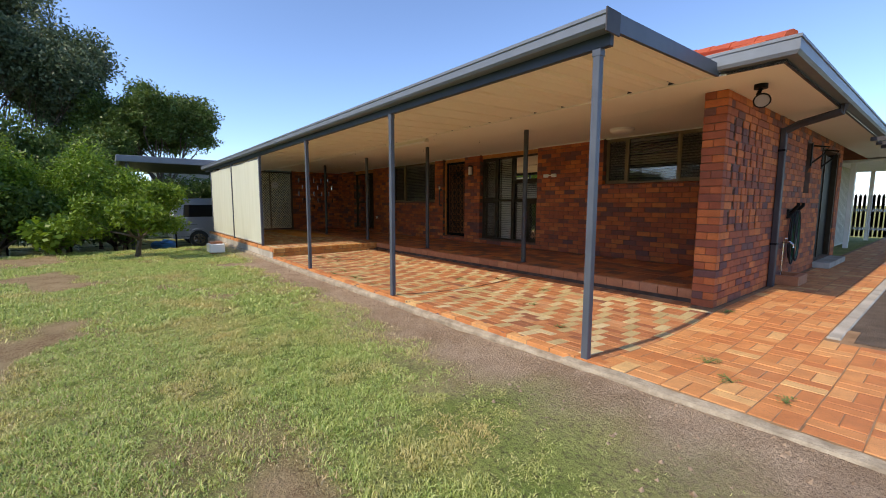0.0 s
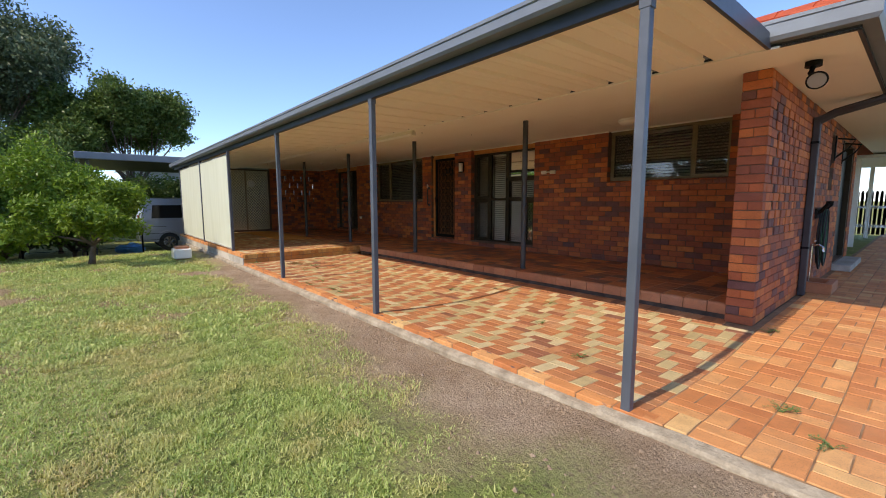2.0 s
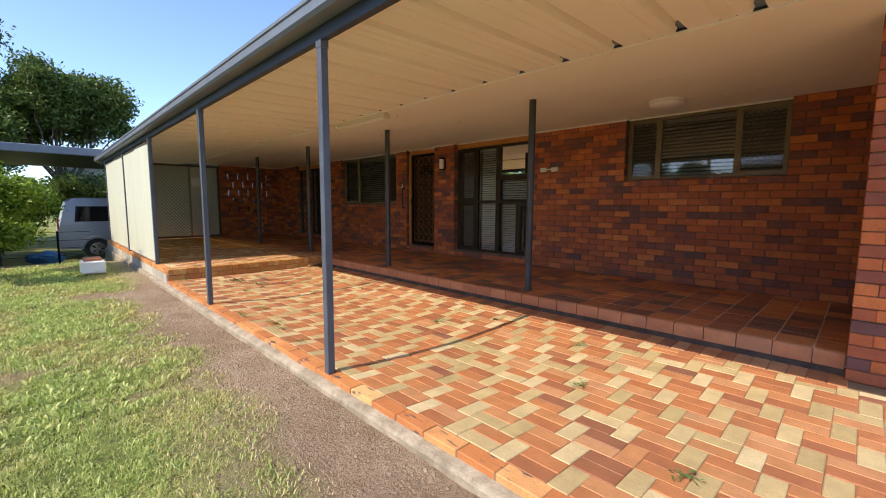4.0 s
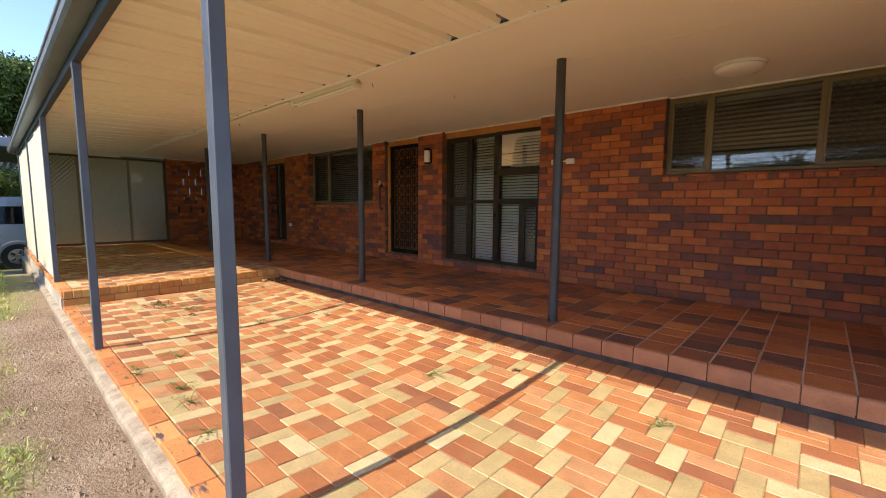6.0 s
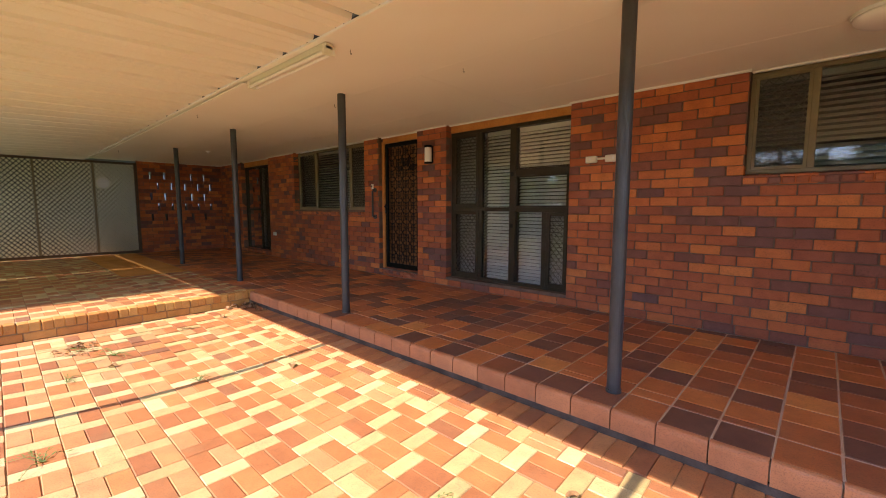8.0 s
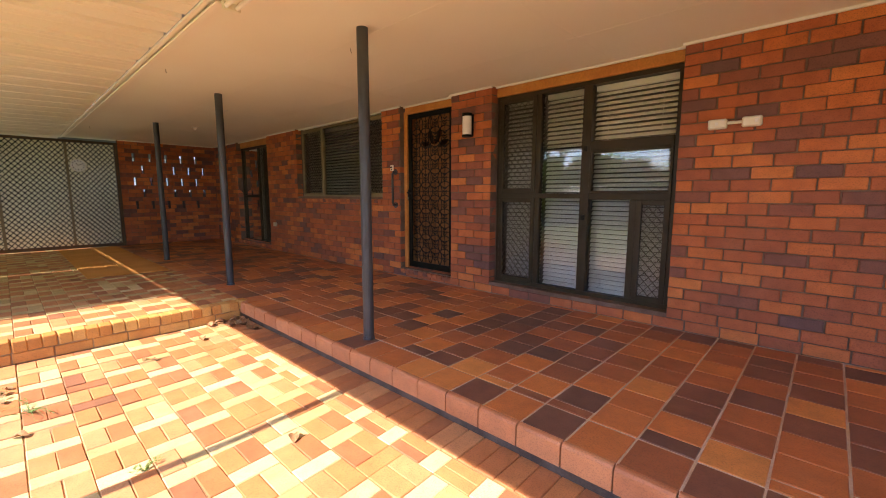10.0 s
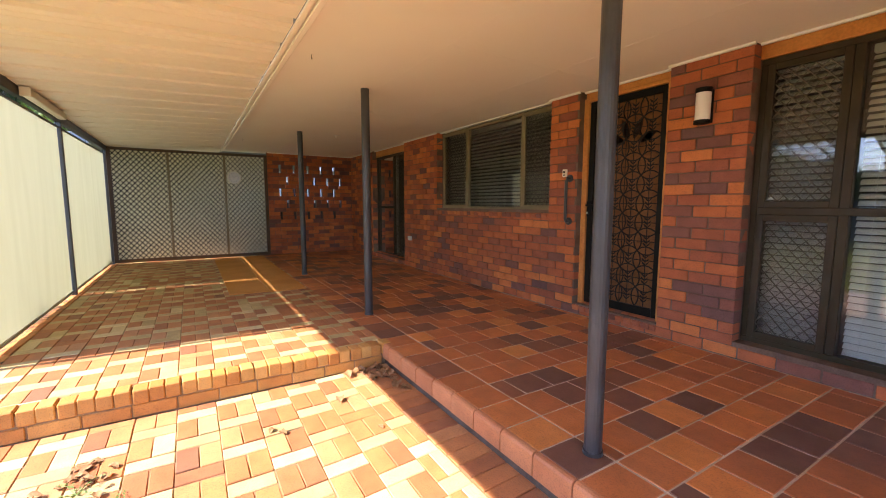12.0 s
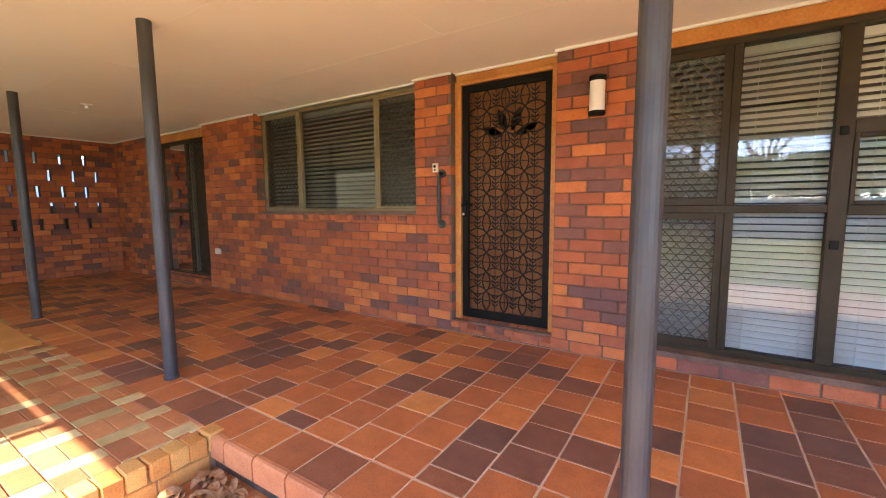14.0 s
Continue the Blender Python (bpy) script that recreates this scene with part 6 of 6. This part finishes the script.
# ---- small plants, weeds and fallen leaves ----
def weed(x, y, z, size, seed):
    r = random.Random(seed)
    t = thing("weed", "small green weed growing in a paver joint", "weed", "patio weeds", at=(x, y, z))
    bm = bmesh.new()
    lf_ = bmesh.new()
    for k in range(r.randint(5, 9)):
        an, l = r.uniform(0, 6.28), size * r.uniform(0.5, 1.2)
        pts = [Vector((x, y, z)), Vector((x + math.cos(an) * l * 0.5, y + math.sin(an) * l * 0.5, z + 0.015 + size * 0.12)), Vector((x + math.cos(an) * l, y + math.sin(an) * l, z + 0.012))]
        tube(bm, pts, [0.002, 0.0016, 0.001], 4)
        for i in range(6):
            c = pts[0].lerp(pts[1], i / 3) if i < 3 else pts[1].lerp(pts[2], (i - 2) / 3)
            b = an + r.uniform(-1.3, 1.3)
            s = r.uniform(0.012, 0.026)
            d, w = Vector((math.cos(b), math.sin(b), r.uniform(-0.1, 0.5))), Vector((-math.sin(b), math.cos(b), 0))
            c = c + Vector((0, 0, 0.004))
            lf_.faces.new([lf_.verts.new(p) for p in (c, c + d * s * 0.5 + w * s * 0.25, c + d * s, c + d * s * 0.5 - w * s * 0.25)])
    part("stem", bm, weed_mat, t)["kind"] = "stuff"
    part("foliage", lf_, weed_mat, t)["kind"] = "stuff"


for i, (x, y, s) in enumerate(((2.45, -2.95, 0.1), (1.05, -4.42, 0.12), (1.75, -4.30, 0.13), (1.5, -4.28, 0.1), (0.8, -4.1, 0.14), (-0.45, -3.9, 0.16), (-0.9, -3.55, 0.2),
                               (-1.2, -3.75, 0.14), (-1.75, -4.40, 0.1), (3.9, -2.6, 0.08), (4.3, -3.3, 0.07), (5.1, -3.9, 0.07), (6.35, -3.8, 0.1), (6.6, -4.1, 0.08),
                               (5.95, -2.12, 0.1), (6.9, -4.2, 0.06), (0.2, -3.2, 0.07), (2.2, -4.35, 0.12))):
    weed(x, y, dip(x, y), s, 50 + i)


def dry_leaf(x, y, z, s, seed):
    r = random.Random(seed)
    bm = bmesh.new()
    n = 6
    a0 = r.uniform(0, 6.28)
    rows = []
    for i in range(n + 1):
        u = i / n
        w = s * 0.32 * math.sin(math.pi * (0.06 + 0.88 * u))
        h = s * 0.25 * r.uniform(0.1, 0.6) * math.sin(math.pi * u) + 0.004
        c = Vector((x + math.cos(a0) * (u - 0.5) * s, y + math.sin(a0) * (u - 0.5) * s, z + h))
        p = Vector((-math.sin(a0), math.cos(a0), 0))
        rows.append([bm.verts.new(c + p * w + Vector((0, 0, w * r.uniform(0.2, 0.9)))), bm.verts.new(c), bm.verts.new(c - p * w + Vector((0, 0, w * r.uniform(0.2, 0.9))))])
    for a, b in zip(rows, rows[1:]):
        for j in range(2):
            bm.faces.new((a[j], a[j + 1], b[j + 1], b[j]))
    tagged(part("fallen_leaf", bm, dead_leaf, None, "", True), "curled dry brown leaf on the pavers", "leaf", "fallen leaves")


rl = random.Random(77)
for i in range(34):
    u = rl.random()
    dry_leaf(XS + 0.05 + 0.5 * u * rl.random(), YE - 0.06 - 0.32 * (1 - u) * rl.random(), -0.006 + 0.02 * rl.random(), rl.uniform(0.06, 0.12), 200 + i)
for i, (x, y) in enumerate(((-1.25, -2.85), (-1.3, -2.9), (-1.45, -2.45), (-1.0, -2.35), (2.9, -2.5), (-0.6, -3.6), (0.5, -2.6))):
    dry_leaf(x, y, 0.002 + dip(x, y), rl.uniform(0.05, 0.09), 300 + i)
for i in range(26):
    an = rl.uniform(0, 6.28)
    dry_leaf(-1.25 + 0.22 * math.cos(an) * rl.random(), -3.75 + 0.2 * math.sin(an) * rl.random(), -0.028 + 0.02 * rl.random(), rl.uniform(0.03, 0.07), 400 + i)
# pebbles in the worn earth
st = []
sf = []
rp = random.Random(4)
for i in range(360):
    x, y = rp.uniform(-1, 7), YP - 0.12 - rp.random() ** 1.5 * 0.8
    s = 0.003 + 0.012 * rp.random() ** 3
    k = len(st)
    st += [(x + s, y, -0.095), (x, y + s * 0.8, -0.095), (x - s, y, -0.095), (x, y - s * 0.9, -0.095), (x + rp.uniform(-s, s) * 0.3, y, -0.095 + s)]
    sf += [(k, k + 1, k + 4), (k + 1, k + 2, k + 4), (k + 2, k + 3, k + 4), (k + 3, k, k + 4)]
cv, cf = [], []
for i in range(1500):
    x, y = rp.uniform(-2.5, 7.6), YP - 0.09 - rp.random() ** 2.2 * 0.9
    s = 0.004 + 0.016 * rp.random() ** 3
    z0 = -0.10 + 0.02 * noise.noise(Vector((x * 0.8, y * 0.8, 0))) + 0.012 * noise.noise(Vector((x * 4, y * 4, 2)))
    if x > 4.4:
        z0 += 0.055 * min(1.0, (x - 4.4) / 1.6) * max(0.0, 1.0 - (YP - y) / 1.6)
    k = len(cv)
    for j in range(5):
        an = 1.2566 * j + rp.uniform(-0.4, 0.4)
        cv.append((x + s * math.cos(an) * rp.uniform(0.7, 1.2), y + s * math.sin(an) * rp.uniform(0.7, 1.2), z0 - 0.003))
    cv.append((x + rp.uniform(-s, s) * 0.3, y + rp.uniform(-s, s) * 0.3, z0 + s * rp.uniform(0.6, 1.0)))
    cf += [(k + j, k + (j + 1) % 5, k + 5) for j in range(5)]
clod = rough_mat("dry_clod", (0.20, 0.135, 0.085), (0.38, 0.285, 0.20), 40)
tagged(raw_mesh("earth_clods", cv, cf, clod), "dry crumbled earth clods along the kerb", "earth", kind="stuff")
tagged(raw_mesh("pebbles", st, sf, pebble), "small pale stones scattered on the worn earth", "pebbles", kind="stuff")

# plain board added just outside the slotted end wall, keeps the lower slots dark
structure("slot_blocker", boxm(-9.18, -9.12, -1.9, 0.6, -0.7, 1.32), fascia_dark, "dark board added outside the end wall to block light in the lower slots", "fence")

# ---- pieces of the setting: bricks, pavers, tiles ----
pieces("brick", wall_items, "brick", wall_long, lambda c: abs(c[0] + 0.9), jitter=0.0022, tilt=0.5, seed=11)
pieces("brick", end_items, "brick", wall_end, lambda c: -c[2], jitter=0.0022, tilt=0.5, seed=12, limit=120)
pieces("brick", wing_items, "brick", wall_wing, lambda c: -c[0] * 10 + c[1], jitter=0.0022, tilt=0.5, seed=13, limit=280)
pieces("brick", side_bricks, "brick", wall_side, lambda c: c[1], jitter=0.0022, tilt=0.5, seed=14, limit=150)
pieces("paver", lower_red, "paver_red", lower, lambda c: abs(c[0] - 0.6), tilt=0.5, settled=True, seed=15)
pieces("yellow_paver", lower_yel, "paver_yellow", lower, lambda c: abs(c[0] - 0.6), tilt=0.5, settled=True, seed=16)
pieces("paver", upper_red, "paver_red", upper, lambda c: -c[0], tilt=0.4, seed=17, limit=200)
pieces("yellow_paver", upper_yel, "paver_yellow", upper, lambda c: -c[0], tilt=0.4, seed=18, limit=120)
pieces("edging_brick", edge_items, "edge_brick", lower, lambda c: -c[0], tilt=0.6, jitter=0.003, seed=19)
pieces("paver", side_items, "paver_orange", lower, lambda c: abs(c[0] - 6.2) + abs(c[1] + 3.5), tilt=0.5, settled=True, seed=20)
pieces("nosing_brick", nose_items, "nose_brick", upper, lambda c: c[1], chamfer=0.007, jitter=0.003, tilt=1.6, seed=21)
pieces("riser_brick", riser_items, "nose_brick", upper, lambda c: c[1], chamfer=0.005, jitter=0.002, tilt=0.8, seed=22)
pieces("tile", tile_items, "floor_tile", verandah, lambda c: abs(c[0] + 0.6) * 0.9 - 0.3 * c[1], chamfer=0.003, tilt=0.25, seed=23)
